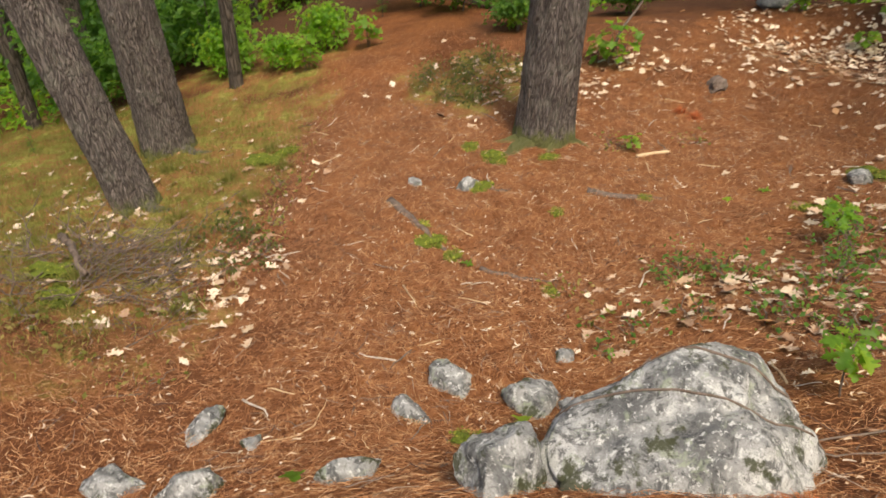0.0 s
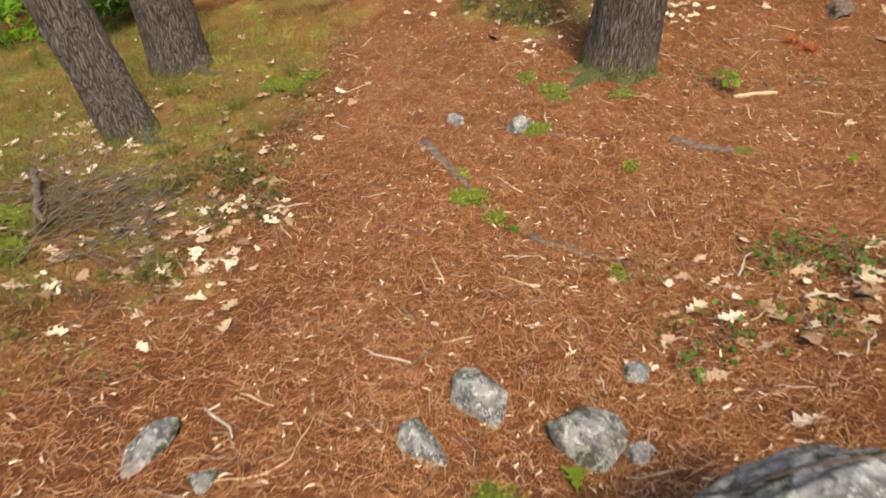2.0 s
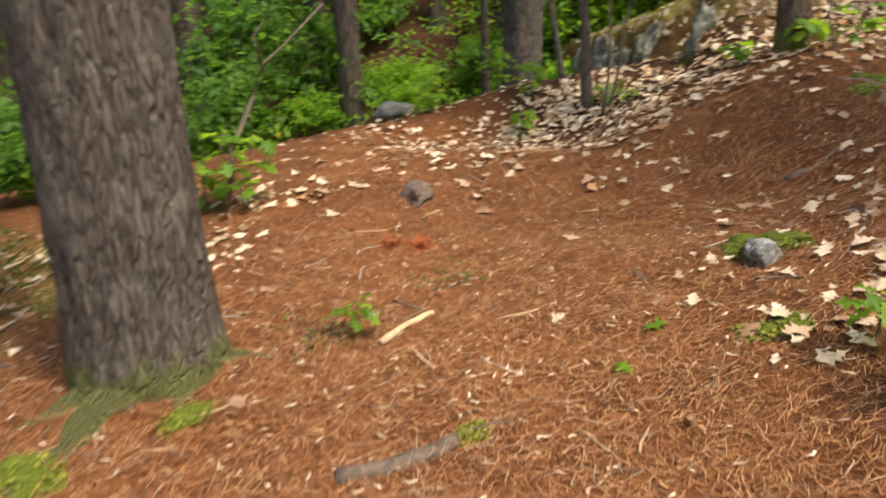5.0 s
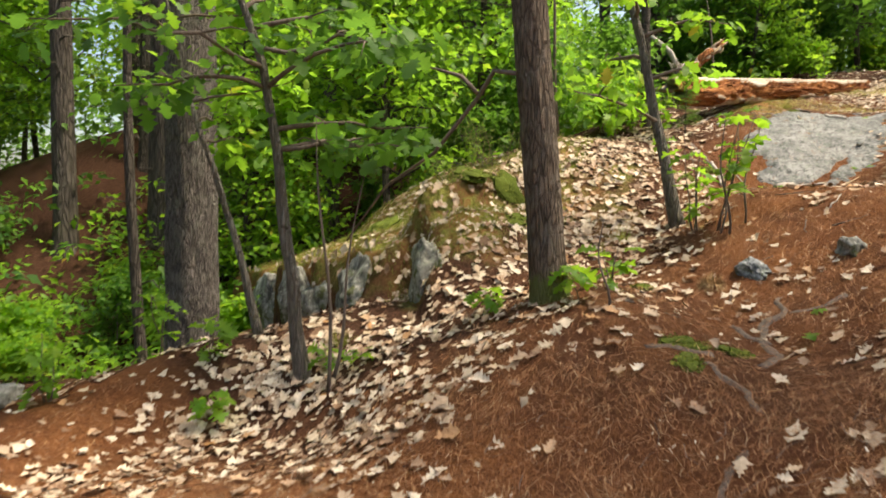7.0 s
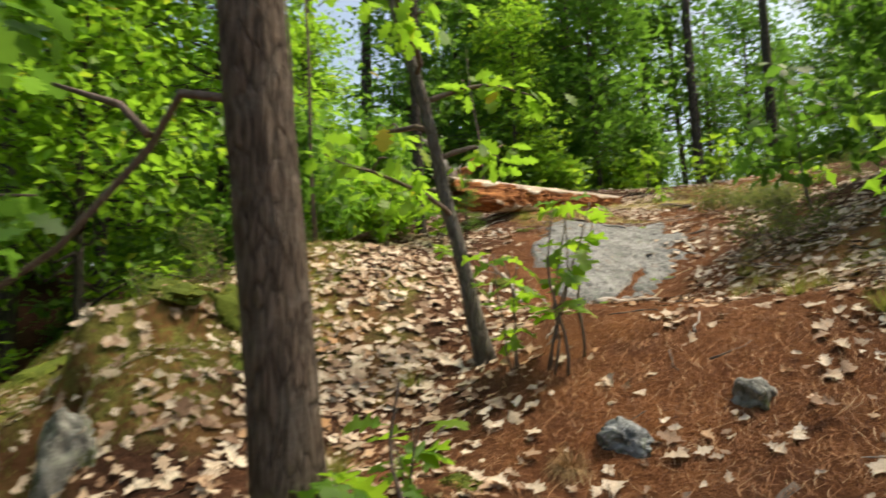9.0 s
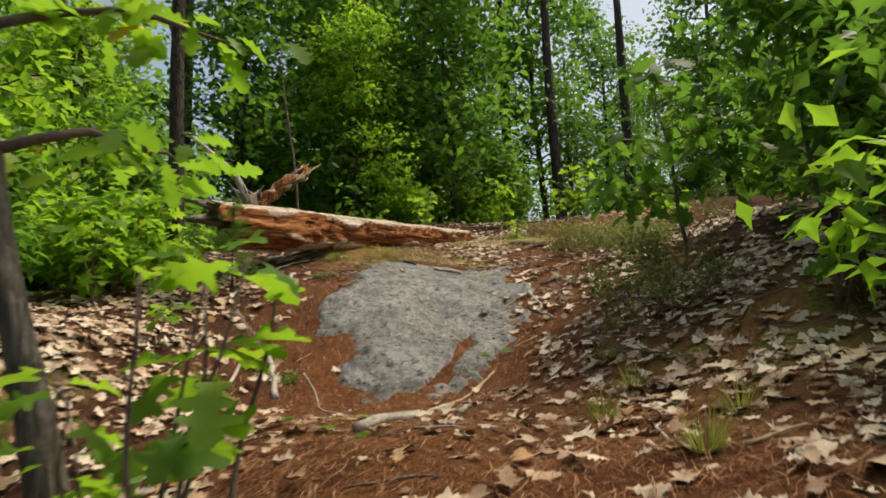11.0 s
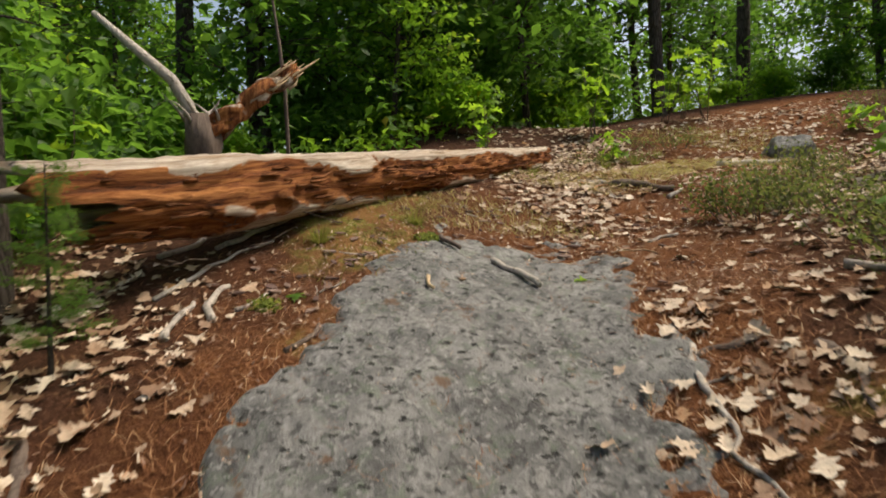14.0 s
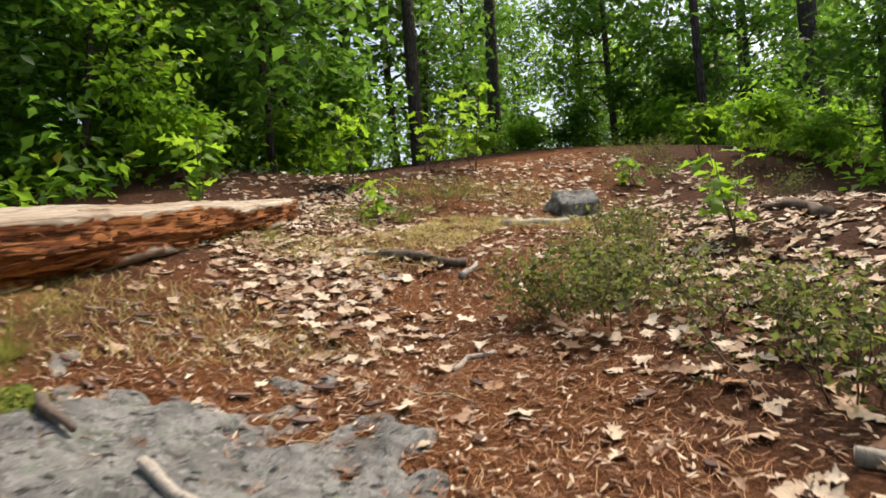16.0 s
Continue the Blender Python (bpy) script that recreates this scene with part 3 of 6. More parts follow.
def bedrock():
    """The bare sheet of rock on the slope; its rim dips under the litter."""
    xs, ys = np.arange(10.2, 14.9, 0.022), np.arange(4.0, 7.0, 0.022)
    ring = [(0.0, 2.3), (0.14, 1.85), (0.46, 1.15), (0.87, 0.72), (1.57, 0.66), (1.84, 0.95), (2.24, 1.22), (2.45, 1.06), (2.69, 1.4), (2.99, 1.62), (3.2, 1.62), (3.45, 1.25), (3.74, 1.2), (4.18, 1.05), (5.13, 1.08), (5.51, 1.7), (5.9, 2.25), (6.2832, 2.3)]
    cx, cy = 12.25, 5.5
    gx, gy = np.meshgrid(xs, ys)
    fx, fy = gx.ravel(), gy.ravel()
    ang = np.mod(np.arctan2(fy - cy, fx - cx), 2 * np.pi)
    lim = np.interp(ang, [a for a, _ in ring], [r for _, r in ring])
    inside = 1 - np.hypot(fx - cx, fy - cy) / lim
    zs, keep = [], []
    base = height(fx, fy)
    for x, y, b, m in zip(fx, fy, base, inside):
        n = 0.20 * noise.fractal(Vector((x * 2.6, y * 2.6, 5)), 1.0, 2.0, 4) + 0.13 * noise.noise(Vector((x * 9, y * 9, 1)))
        seam = abs(0.41 * (x - 11.1) + 0.91 * (y - 5.36) + 0.05 * noise.noise(Vector((x * 6, y * 6, 3))))
        m = m + n - (0.36 * max(0.0, 1 - seam / 0.06) if 10.9 < x < 12.0 else 0.0)
        crack = abs(noise.noise(Vector((x * 0.9 + y * 0.7, y * 1.6 - x * 0.5, 11))))
        body = 0.032 + 0.016 * noise.noise(Vector((x * 4, y * 4, 0))) - 0.04 * max(0.0, noise.noise(Vector((x * 10, y * 14, 0))) - 0.2) + 0.005 * noise.noise(Vector((x * 26, y * 26, 0))) - 0.014 * max(0, 0.02 - crack) / 0.02
        zs.append(b + ripple(x, y) + (body if m > 0.16 else lerp(-0.05, body, max(0, (m + 0.06) / 0.22))))
        keep.append(m > -0.06)
    nx = len(xs)
    faces = []
    for j in range(len(ys) - 1):
        for i in range(nx - 1):
            q = (j * nx + i, j * nx + i + 1, (j + 1) * nx + i + 1, (j + 1) * nx + i)
            if any(keep[k] for k in q):
                faces.append(q)
    me = mesh_of("bedrock_slab", list(zip(fx, fy, zs)), faces, M["slab"])
    bm = bmesh.new()
    bm.from_mesh(me)
    bmesh.ops.delete(bm, geom=[v for v in bm.verts if not v.link_faces], context="VERTS")
    bm.to_mesh(me)
    bm.free()
    ob = new("bedrock_slab", me)
    tagged(ob, "bare grey bedrock slab with worn pits and cracks", "rock")


bedrock()

# ---- trees ----


def trunk_shape(tall, r0, r1, lean=(0.0, 0.0), bend=(0.0, 0.0), sides=20, rings=30, flare=0.5, rough=0.05, seed=0.0, flare_h=0.45):
    vs, fs = [], []
    for i in range(rings + 1):
        t = (i / rings) ** 1.35
        z = t * tall
        x = lean[0] * z + bend[0] * math.sin(t * math.pi)
        y = lean[1] * z + bend[1] * math.sin(t * math.pi)
        r = lerp(r0, r1, t)
        for s in range(sides):
            a = 2 * math.pi * s / sides
            ca, sa = math.cos(a), math.sin(a)
            lobes = 0.6 + 0.8 * max(0.0, noise.noise(Vector((ca * 1.6 + seed, sa * 1.6, seed))) + 0.35)
            rr = r * (1 + flare * lobes * math.exp(-z / flare_h * 2.2))
            rr *= 1 + rough * (1.0 - 2.6 * abs(noise.noise(Vector((ca * r0 * 17 + seed, sa * r0 * 17, z * 3.4 + 0.5 * noise.noise(Vector((ca * 3, sa * 3, z * 4)))))))) * (1 if sides > 40 else 0.4) + rough * 0.8 * noise.noise(Vector((ca * 1.5, sa * 1.5 + seed, z * 1.1)))
            vs.append((x + ca * rr, y + sa * rr, z - 0.25))
    for i in range(rings):
        for s in range(sides):
            n = (s + 1) % sides
            fs.append((i * sides + s, i * sides + n, (i + 1) * sides + n, (i + 1) * sides + s))
    fs.append(tuple(rings * sides + s for s in range(sides)))
    return vs, fs


def leaf_cloud(rng, centres, per, spread, size, lobes=False):
    """Many small folded leaves around the given centres."""
    c = np.repeat(np.asarray(centres, float), per, axis=0)
    n = len(c)
    p = c + rng.normal(0, 1, (n, 3)) * np.asarray(spread)
    yaw, pit, rol = rng.uniform(0, 2 * np.pi, n), rng.normal(-0.35, 0.45, n), rng.normal(0, 0.5, n)
    s = size * rng.uniform(0.65, 1.3, n)
    fwd = np.stack([np.cos(yaw) * np.cos(pit), np.sin(yaw) * np.cos(pit), np.sin(pit)], 1)
    side = np.stack([-np.sin(yaw), np.cos(yaw), np.zeros(n)], 1)
    upv = np.cross(fwd, side)
    side = side * np.cos(rol)[:, None] + upv * np.sin(rol)[:, None]
    upv = np.cross(fwd, side)
    outline = [(0, 0, 0), (0.42, 0.30, 0.07), (0.62, 0.13, 0.02), (1, 0, -0.08), (0.62, -0.13, 0.02), (0.42, -0.30, 0.07)] if lobes else [(0, 0, 0), (0.48, 0.30, 0.08), (1, 0, -0.06), (0.48, -0.30, 0.08)]
    k = len(outline)
    v = np.empty((n, k, 3))
    for i, (f, w, h) in enumerate(outline):
        v[:, i] = p + (fwd * f + side * w + upv * h) * s[:, None]
    tri = [(0, 1, 2), (0, 2, 3), (0, 3, 4), (0, 4, 5)] if lobes else [(0, 1, 2), (0, 2, 3)]
    base = np.arange(n)[:, None, None] * k
    return v.reshape(-1, 3), (base + np.array(tri)[None]).reshape(-1, 3)


def fast_mesh(name, v, f, material, smooth=False):
    me = bpy.data.meshes.new(name)
    v, f = np.asarray(v, np.float32), np.asarray(f, np.int32)
    me.vertices.add(len(v))
    me.vertices.foreach_set("co", v.ravel())
    me.loops.add(f.size)
    me.loops.foreach_set("vertex_index", f.ravel())
    me.polygons.add(len(f))
    me.polygons.foreach_set("loop_start", np.arange(0, f.size, f.shape[1], dtype=np.int32))
    me.update(calc_edges=True)
    me.materials.append(material)
    if smooth:
        me.polygons.foreach_set("use_smooth", [True] * len(f))
    return me


def limbs(rng, tall, low, count, reach, r0, up=0.35):
    """Branches off a trunk, and the twig ends that carry the leaves."""
    chunks, ends = [], []
    for i in range(count):
        z = lerp(low, tall * 0.97, (i + rng.uniform(0, 1)) / count)
        a = rng.uniform(0, 2 * math.pi)
        n = reach * rng.uniform(0.55, 1.1) * (1 - 0.45 * (z - low) / max(tall - low, 0.1))
        path = []
        for k in range(6):
            t = k / 5
            path.append((math.cos(a + 0.4 * t * rng.normal()) * n * t, math.sin(a + 0.4 * t * rng.normal()) * n * t, z + up * n * t + rng.normal() * 0.06 * n))
        chunks.append(tube(path, [r0 * (1 - 0.85 * k / 5) for k in range(6)], 5, 0.1, i))
        ends += path[2:]
        for j in range(3):
            b = a + rng.choice([-1, 1]) * rng.uniform(0.4, 1.0)
            st = Vector(path[2 + j])
            q = [st + Vector((math.cos(b), math.sin(b), 0.15)) * (n * 0.13 * k) + Vector((0, 0, rng.normal() * 0.05)) for k in range(4)]
            chunks.append(tube(q, [r0 * 0.35, r0 * 0.28, r0 * 0.2, r0 * 0.1], 4))
            ends += [tuple(v) for v in q[1:]]
    return joined(chunks), ends


def broadleaf(seed, tall, low, r0, count, reach, per, size, spread, bark, leaf, lean=(0, 0), bend=(0, 0), lobes=False, label="", flare=0.35, up=0.35):
    """A broad-leaved tree: trunk, limbs and an open crown."""
    rng = np.random.default_rng(seed)
    ob = thing("tree", label, "tree")
    v, f = trunk_shape(tall, r0, r0 * 0.25, lean, bend, 14, 26, flare, 0.08, seed)
    piece("trunk", mesh_of("trunk", v, f, bark), ob)
    (v, f), ends = limbs(rng, tall, low, count, reach, r0 * 0.32, up)
    v = [(q[0] + lean[0] * q[2] + bend[0] * math.sin(min(q[2] / tall, 1) * math.pi), q[1] + lean[1] * q[2] + bend[1] * math.sin(min(q[2] / tall, 1) * math.pi), q[2]) for q in v]
    piece("branchwork", mesh_of("branchwork", v, f, bark), ob)
    ends = [(q[0] + lean[0] * q[2], q[1] + lean[1] * q[2], q[2]) for q in ends]
    v, f = leaf_cloud(rng, ends, per, (spread, spread, spread * 0.55), size, lobes)
    piece("crown", fast_mesh("crown", v, f, leaf), ob, kind="stuff")
    return ob


def needle_tree(seed, tall, low, r0, count, reach, label):
    rng = np.random.default_rng(seed)
    ob = thing("pine_tree", label, "tree")
    v, f = trunk_shape(tall, r0, r0 * 0.2, (0, 0), (0.1, 0.05), 14, 26, 0.4, 0.08, seed)
    piece("trunk", mesh_of("trunk", v, f, M["far_bark"]), ob)
    (v, f), ends = limbs(rng, tall, low, count, reach, r0 * 0.16, 0.12)
    piece("branchwork", mesh_of("branchwork", v, f, M["far_bark"]), ob)
    c = np.repeat(np.asarray(ends), 7, axis=0) + rng.normal(0, 1, (len(ends) * 7, 3)) * (0.22, 0.22, 0.09)
    c = np.repeat(c, 9, axis=0)
    n = len(c)
    d = rng.normal(0, 1, (n, 3)) * (1, 1, 0.7)
    d /= np.linalg.norm(d, axis=1)[:, None]
    w = np.cross(d, rng.normal(0, 1, (n, 3)))
    w /= np.linalg.norm(w, axis=1)[:, None]
    ln = rng.uniform(0.10, 0.18, n)[:, None]
    v = np.stack([c - w * 0.007, c + w * 0.007, c + d * ln], 1).reshape(-1, 3)
    piece("foliage", fast_mesh("needles", v, np.arange(n * 3).reshape(-1, 3), M["pine_needle"]), ob, kind="stuff")
    return ob


def place(ob, x, y, turn, size=1.0):
    ob.matrix_basis = pose(x, y, ground_z(x, y), 0, 0, turn) @ Matrix.Scale(size, 4)


def big_trunk(name, x, y, tall, r0, r1, lean, bend, bark, label, seed, flare, sides=84, rings=170, rough=0.06, fh=0.45):
    ob = thing(name, label, "tree", on_ground(x, y))
    v, f = trunk_shape(tall, r0, r1, lean, bend, sides, rings, flare, rough, seed, fh)
    piece("trunk", mesh_of("trunk", v, f, bark), ob)
    return ob


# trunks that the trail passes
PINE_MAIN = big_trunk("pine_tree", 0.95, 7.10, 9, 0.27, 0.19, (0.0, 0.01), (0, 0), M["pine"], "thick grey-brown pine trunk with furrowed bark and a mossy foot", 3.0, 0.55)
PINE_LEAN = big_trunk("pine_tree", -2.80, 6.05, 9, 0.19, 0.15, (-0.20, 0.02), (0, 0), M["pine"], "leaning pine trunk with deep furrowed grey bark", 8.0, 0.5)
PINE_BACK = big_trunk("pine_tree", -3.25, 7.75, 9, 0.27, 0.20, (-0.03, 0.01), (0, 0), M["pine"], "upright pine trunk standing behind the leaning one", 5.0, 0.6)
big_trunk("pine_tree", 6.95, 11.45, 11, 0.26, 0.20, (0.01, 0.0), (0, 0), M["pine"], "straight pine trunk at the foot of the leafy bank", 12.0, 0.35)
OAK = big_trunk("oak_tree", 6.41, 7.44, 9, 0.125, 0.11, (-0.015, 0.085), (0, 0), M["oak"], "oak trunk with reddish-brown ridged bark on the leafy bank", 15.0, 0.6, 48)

# slim stems close to the trail
OAK_BLADE = [(0.0, 0.012), (0.16, 0.03), (0.25, 0.20), (0.34, 0.11), (0.48, 0.32), (0.57, 0.15), (0.72, 0.35), (0.80, 0.17), (0.92, 0.16), (1.0, 0.02)]


def oak_sprays(rng, ends, per, spread, size):
    """Lobed oak leaves fanned round the twig ends."""
    rows = [(t, w * k, 0.10 * abs(k) * w - 0.25 * t * t) for t, w in OAK_BLADE for k in (1, 0, -1)]
    blade = np.array(rows)
    quads = np.array([q for i in range(len(OAK_BLADE) - 1) for q in ((3 * i, 3 * i + 1, 3 * i + 4, 3 * i + 3), (3 * i + 1, 3 * i + 2, 3 * i + 5, 3 * i + 4))])
    vs, fs, k = [], [], 0
    for e in ends:
        for _ in range(per):
            at = Vector(e) + Vector(rng.normal(0, 1, 3) * spread)
            m = Matrix.Translation(at) @ Matrix.Rotation(rng.uniform(0, 6.283), 4, "Z") @ Matrix.Rotation(rng.normal(0.35, 0.35), 4, "Y") @ Matrix.Rotation(rng.normal(0, 0.4), 4, "X") @ Matrix.Scale(size * rng.uniform(0.7, 1.25), 4)
            a = np.array(m)
            vs.append(blade @ a[:3, :3].T + a[:3, 3])
            fs.append(quads + k)
            k += len(blade)
    return np.concatenate(vs), np.concatenate(fs)


def young_oak(x, y, path, r0, boughs, reach, per, size, label, seed, leaf="green", low=0.25, droop=0.0):
    """A crooked young oak along the given stem, with wandering boughs and sprays of lobed leaves."""
    rng = np.random.default_rng(seed)
    ob = thing("tree", label, "tree", on_ground(x, y))
    fine = []
    for (a, b) in zip(path, path[1:]):
        for k in range(5):
            p = Vector(a).lerp(Vector(b), k / 5)
            fine.append(p + Vector((0.03 * noise.noise(p * 2.0), 0.03 * noise.noise(p * 2.0 + Vector((5, 0, 0))), 0)))
    fine.append(Vector(path[-1]))
    n = len(fine)
    v, f = tube(fine, [r0 * (1.0 - 0.75 * k / (n - 1)) * (1 + 0.5 * math.exp(-k * 0.9)) for k in range(n)], 12, 0.25, seed)
    piece("trunk", mesh_of("trunk", v, f, M["sapling"]), ob)
    ends = []
    for i in range(boughs):
        st = fine[int(n * lerp(low, 0.98, (i + rng.uniform(0, 0.9)) / boughs))]
        a = rng.uniform(0, 6.283)
        ln = reach * rng.uniform(0.6, 1.15)
        p, way = st.copy(), a
        bough = []
        for k in range(7):
            bough.append(p.copy())
            way += rng.normal() * 0.35
            p += Vector((math.cos(way), math.sin(way), 0.35 - droop - 0.08 * k + rng.normal() * 0.18)) * (ln / 6)
        v, f = tube(bough, [r0 * 0.36 * (1 - 0.13 * k) for k in range(7)], 6, 0.2, i)
        piece("bough", mesh_of("bough", v, f, M["dark_stick"]), ob)
        ends += bough[3:]
        for j in (2, 4):
            q = bough[j] + Vector((rng.normal() * 0.25, rng.normal() * 0.25, rng.normal() * 0.1)) * reach * 0.5
            v, f = tube([bough[j], bough[j].lerp(q, 0.5) + Vector((0, 0, 0.04)), q], [r0 * 0.16, r0 * 0.12, 0.002], 5)
            piece("twig", mesh_of("twig", v, f, M["dark_stick"]), ob)
            ends.append(q)
    v, f = oak_sprays(rng, ends, per, (0.10, 0.10, 0.06), size)
    piece("crown", fast_mesh("crown", v, f, M[leaf]), ob, kind="stuff")
    return ob


young_oak(5.85, 9.2, [(0, 0, -0.1), (-0.04, 0.08, 0.8), (-0.07, 0.16, 1.55), (-0.12, 0.24, 2.3), (-0.22, 0.48, 3.0), (-0.35, 0.8, 4.6)], 0.055, 16, 1.5, 7, 0.17, "young oak with crooked grey stem and broad green leaves", 41, "dark_green", 0.40, 0.05)
young_oak(6.2, 9.9, [(0, 0, -0.1), (-0.1, 0.2, 0.9), (-0.3, 0.3, 1.6), (-0.2, 0.7, 2.4), (-0.3, 0.9, 3.6)], 0.035, 9, 1.3, 6, 0.16, "thin forked oak sapling beside the crooked young oak", 43, "green", 0.45)
young_oak(8.6, 6.8, [(0, 0, -0.1), (-0.02, 0.24, 1.0), (-0.06, 0.46, 2.0), (-0.02, 0.75, 3.0), (-0.1, 1.2, 5.2)], 0.062, 12, 1.2, 5, 0.16, "slim leaning oak sapling with grey bark on the bank", 42, low=0.22)
young_oak(11.35, 3.35, [(0, 0, -0.1), (-0.05, 0.1, 0.4), (-0.1, 0.15, 0.8), (0.0, 0.2, 1.3)], 0.018, 8, 0.75, 5, 0.18, "leafy oak sapling leaning over the slope", 44, "dark_green", 0.3)
# a taller oak, never in view, added beside the trail so its crown shades it
place(broadleaf(46, 9, 5.0, 0.15, 22, 1.7, 8, 0.22, 0.36, M["far_bark"], M["green"], (0.02, 0.01), (0.12, 0.1), False, "unseen tall oak added to shade the trail with an open crown", up=0.25), 6.8, 1.9, 40)

# the woods: a few trees built once, then copied
OAKS = [broadleaf(s, t, lo, r, c, re, 10, 0.24, 0.45, M["far_bark"], lf, (0.02, 0.01), (0.15, 0.1), False, "slender oak with an open green crown in the woods", up=0.25)
        for s, t, lo, r, c, re, lf in [(1, 10, 1.6, 0.11, 44, 2.7, M["green"]), (2, 12, 2.2, 0.14, 46, 2.9, M["green"]), (3, 8, 1.0, 0.08, 40, 2.3, M["dark_green"]), (4, 11, 1.4, 0.12, 46, 2.7, M["dark_green"])]]
BUSHES = [broadleaf(s, t, 0.2, 0.025, 16, 0.95, 6, 0.2, 0.22, M["sapling"], lf, (0.03, 0.02), (0.06, 0.04), True, "leafy green undergrowth sapling on the forest floor", up=0.5)
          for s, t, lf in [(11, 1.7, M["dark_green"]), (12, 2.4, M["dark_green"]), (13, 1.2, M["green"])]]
PINES = [needle_tree(s, t, lo, r, c, re, "tall pine with soft green needles in the woods") for s, t, lo, r, c, re in [(21, 13, 4.5, 0.22, 34, 2.6), (22, 9, 1.2, 0.12, 34, 2.1)]]
BARE = []
for s, r, tall in ((31, 0.20, 12), (32, 0.30, 13), (33, 0.12, 10)):
    ob = thing("bare_tree", "dark straight tree trunk in the shaded woods", "tree")
    v, f = trunk_shape(tall, r, r * 0.6, (0.005, 0.01), (0.1, 0.1), 16, 30, 0.35, 0.1, s)
    piece("trunk", mesh_of("trunk", v, f, M["far_bark"]), ob)
    (v, f), _ = limbs(np.random.default_rng(s), tall * 0.9, 1.8, 11, 1.0 + r, 0.02, 0.1)
    piece("dead_limbs", mesh_of("dead_limbs", v, f, M["far_bark"]), ob, kind="stuff")
    BARE.append(ob)

FIXED = [  # kind, which, x, y, turn, size
    (BARE, 1, 26.5, 6.3, 0, 1.0), (BARE, 0, 27.0, -0.3, 40, 0.9), (BARE, 0, 12.9, 7.75, 10, 0.45), (BARE, 2, 17.5, 10.5, 60, 0.9), (BARE, 0, 22.5, 9.0, 0, 0.9),
    (BARE, 2, -3.0, 9.6, 0, 0.85), (BARE, 0, 6.3, 15.2, 30, 1.2), (BARE, 2, 8.0, 13.4, 80, 0.7), (BARE, 1, 4.2, 17.5, 0, 0.9), (BARE, 0, -5.6, 10.5, 0, 0.9), (BARE, 2, -6.0, 9.5, 0, 0.9),
    (BARE, 0, 10.6, 2.3, 70, 0.8), (BARE, 2, 24.5, -7.0, 0, 1.1), (BARE, 1, 23.0, -9.0, 0, 0.8), (BARE, 2, 3.2, 15.5, 0, 0.8), (BARE, 0, 9.5, 17.0, 0, 1.1), (BARE, 2, 0.4, 14.8, 0, 0.9),
    (BUSHES, 1, 22.8, 2.4, 0, 0.9),
    (BUSHES, 1, 10.6, 2.7, 30, 0.85), (BUSHES, 1, 9.4, 2.6, 200, 0.8), (BUSHES, 2, 8.2, 3.3, 90, 0.8), (BUSHES, 0, 11.9, 1.9, 77, 0.8),
    (BUSHES, 1, 13.6, 8.3, 0, 0.8), (BUSHES, 2, 12.2, 8.2, 60, 0.8), (BUSHES, 0, 14.8, 8.6, 140, 0.9), (BUSHES, 1, 11.2, 8.9, 20, 0.8),
    (BUSHES, 0, 0.9, 10.5, 0, 0.5), (BUSHES, 2, -1.9, 10.6, 0, 0.55), (BUSHES, 2, -2.4, 9.9, 60, 0.4), (BUSHES, 0, 2.9, 12.0, 0, 0.6),
]
used = set()


def put_copy(kit, i, x, y, turn, size):
    ob = kit[i]
    m = pose(x, y, ground_z(x, y), 0, 0, turn) @ Matrix.Scale(size, 4)
    if ob.name in used:
        copy_thing(ob, m)
    else:
        used.add(ob.name)
        ob.matrix_basis = m


FIXED += [(PINES, 1, 12.25, 7.1, 0, 0.10), (PINES, 1, -5.2, 8.2, 40, 0.3), (PINES, 1, -6.4, 9.2, 90, 0.5), (PINES, 1, -1.2, 12.0, 10, 0.55), (PINES, 1, 1.2, 12.6, 60, 0.5), (BUSHES, 0, -4.6, 10.2, 0, 0.8), (BUSHES, 1, -3.9, 11.2, 0, 0.8)]
FIXED += [(BUSHES, 0, 0.1, 11.7, 0, 0.7), (BUSHES, 1, -0.6, 12.5, 50, 0.8), (BUSHES, 2, 1.7, 11.6, 90, 0.7), (BUSHES, 0, 0.6, 13.2, 130, 0.9), (BUSHES, 1, -5.2, 9.5, 170, 0.7), (BUSHES, 2, -3.3, 10.3, 10, 0.6), (BUSHES, 0, -6.2, 11.2, 30, 0.9), (BUSHES, 1, -5.0, 12.2, 80, 0.9)]
FIXED += [(OAKS, 0, 11.9, 11.9, 30, 0.7), (OAKS, 1, 14.2, 11.2, 200, 0.7), (OAKS, 0, 10.4, 13.6, 120, 0.75), (OAKS, 0, 17.0, 10.8, 250, 0.75), (OAKS, 3, 24.2, 6.0, 10, 0.95), (OAKS, 2, 23.6, 3.6, 80, 1.0), (OAKS, 3, 28.5, 3.0, 150, 1.15), (OAKS, 2, 29.0, 6.5, 210, 1.3), (OAKS, 3, 26.0, 8.2, 300, 1.0), (OAKS, 3, 29.5, -0.5, 30, 1.1), (OAKS, 3, 21.8, 8.6, 60, 0.9)]
for k in FIXED:
    put_copy(*k)

rng = np.random.default_rng(7)
taken = [(k[2], k[3]) for k in FIXED] + [(1, 7.1), (-2.8, 6), (-3.2, 7.7), (7, 11.4), (6.4, 7.4), (8.5, 6.8), (5.85, 9.2)]
PATHS = TRAIL_LOW + TRAIL_UP[1:]


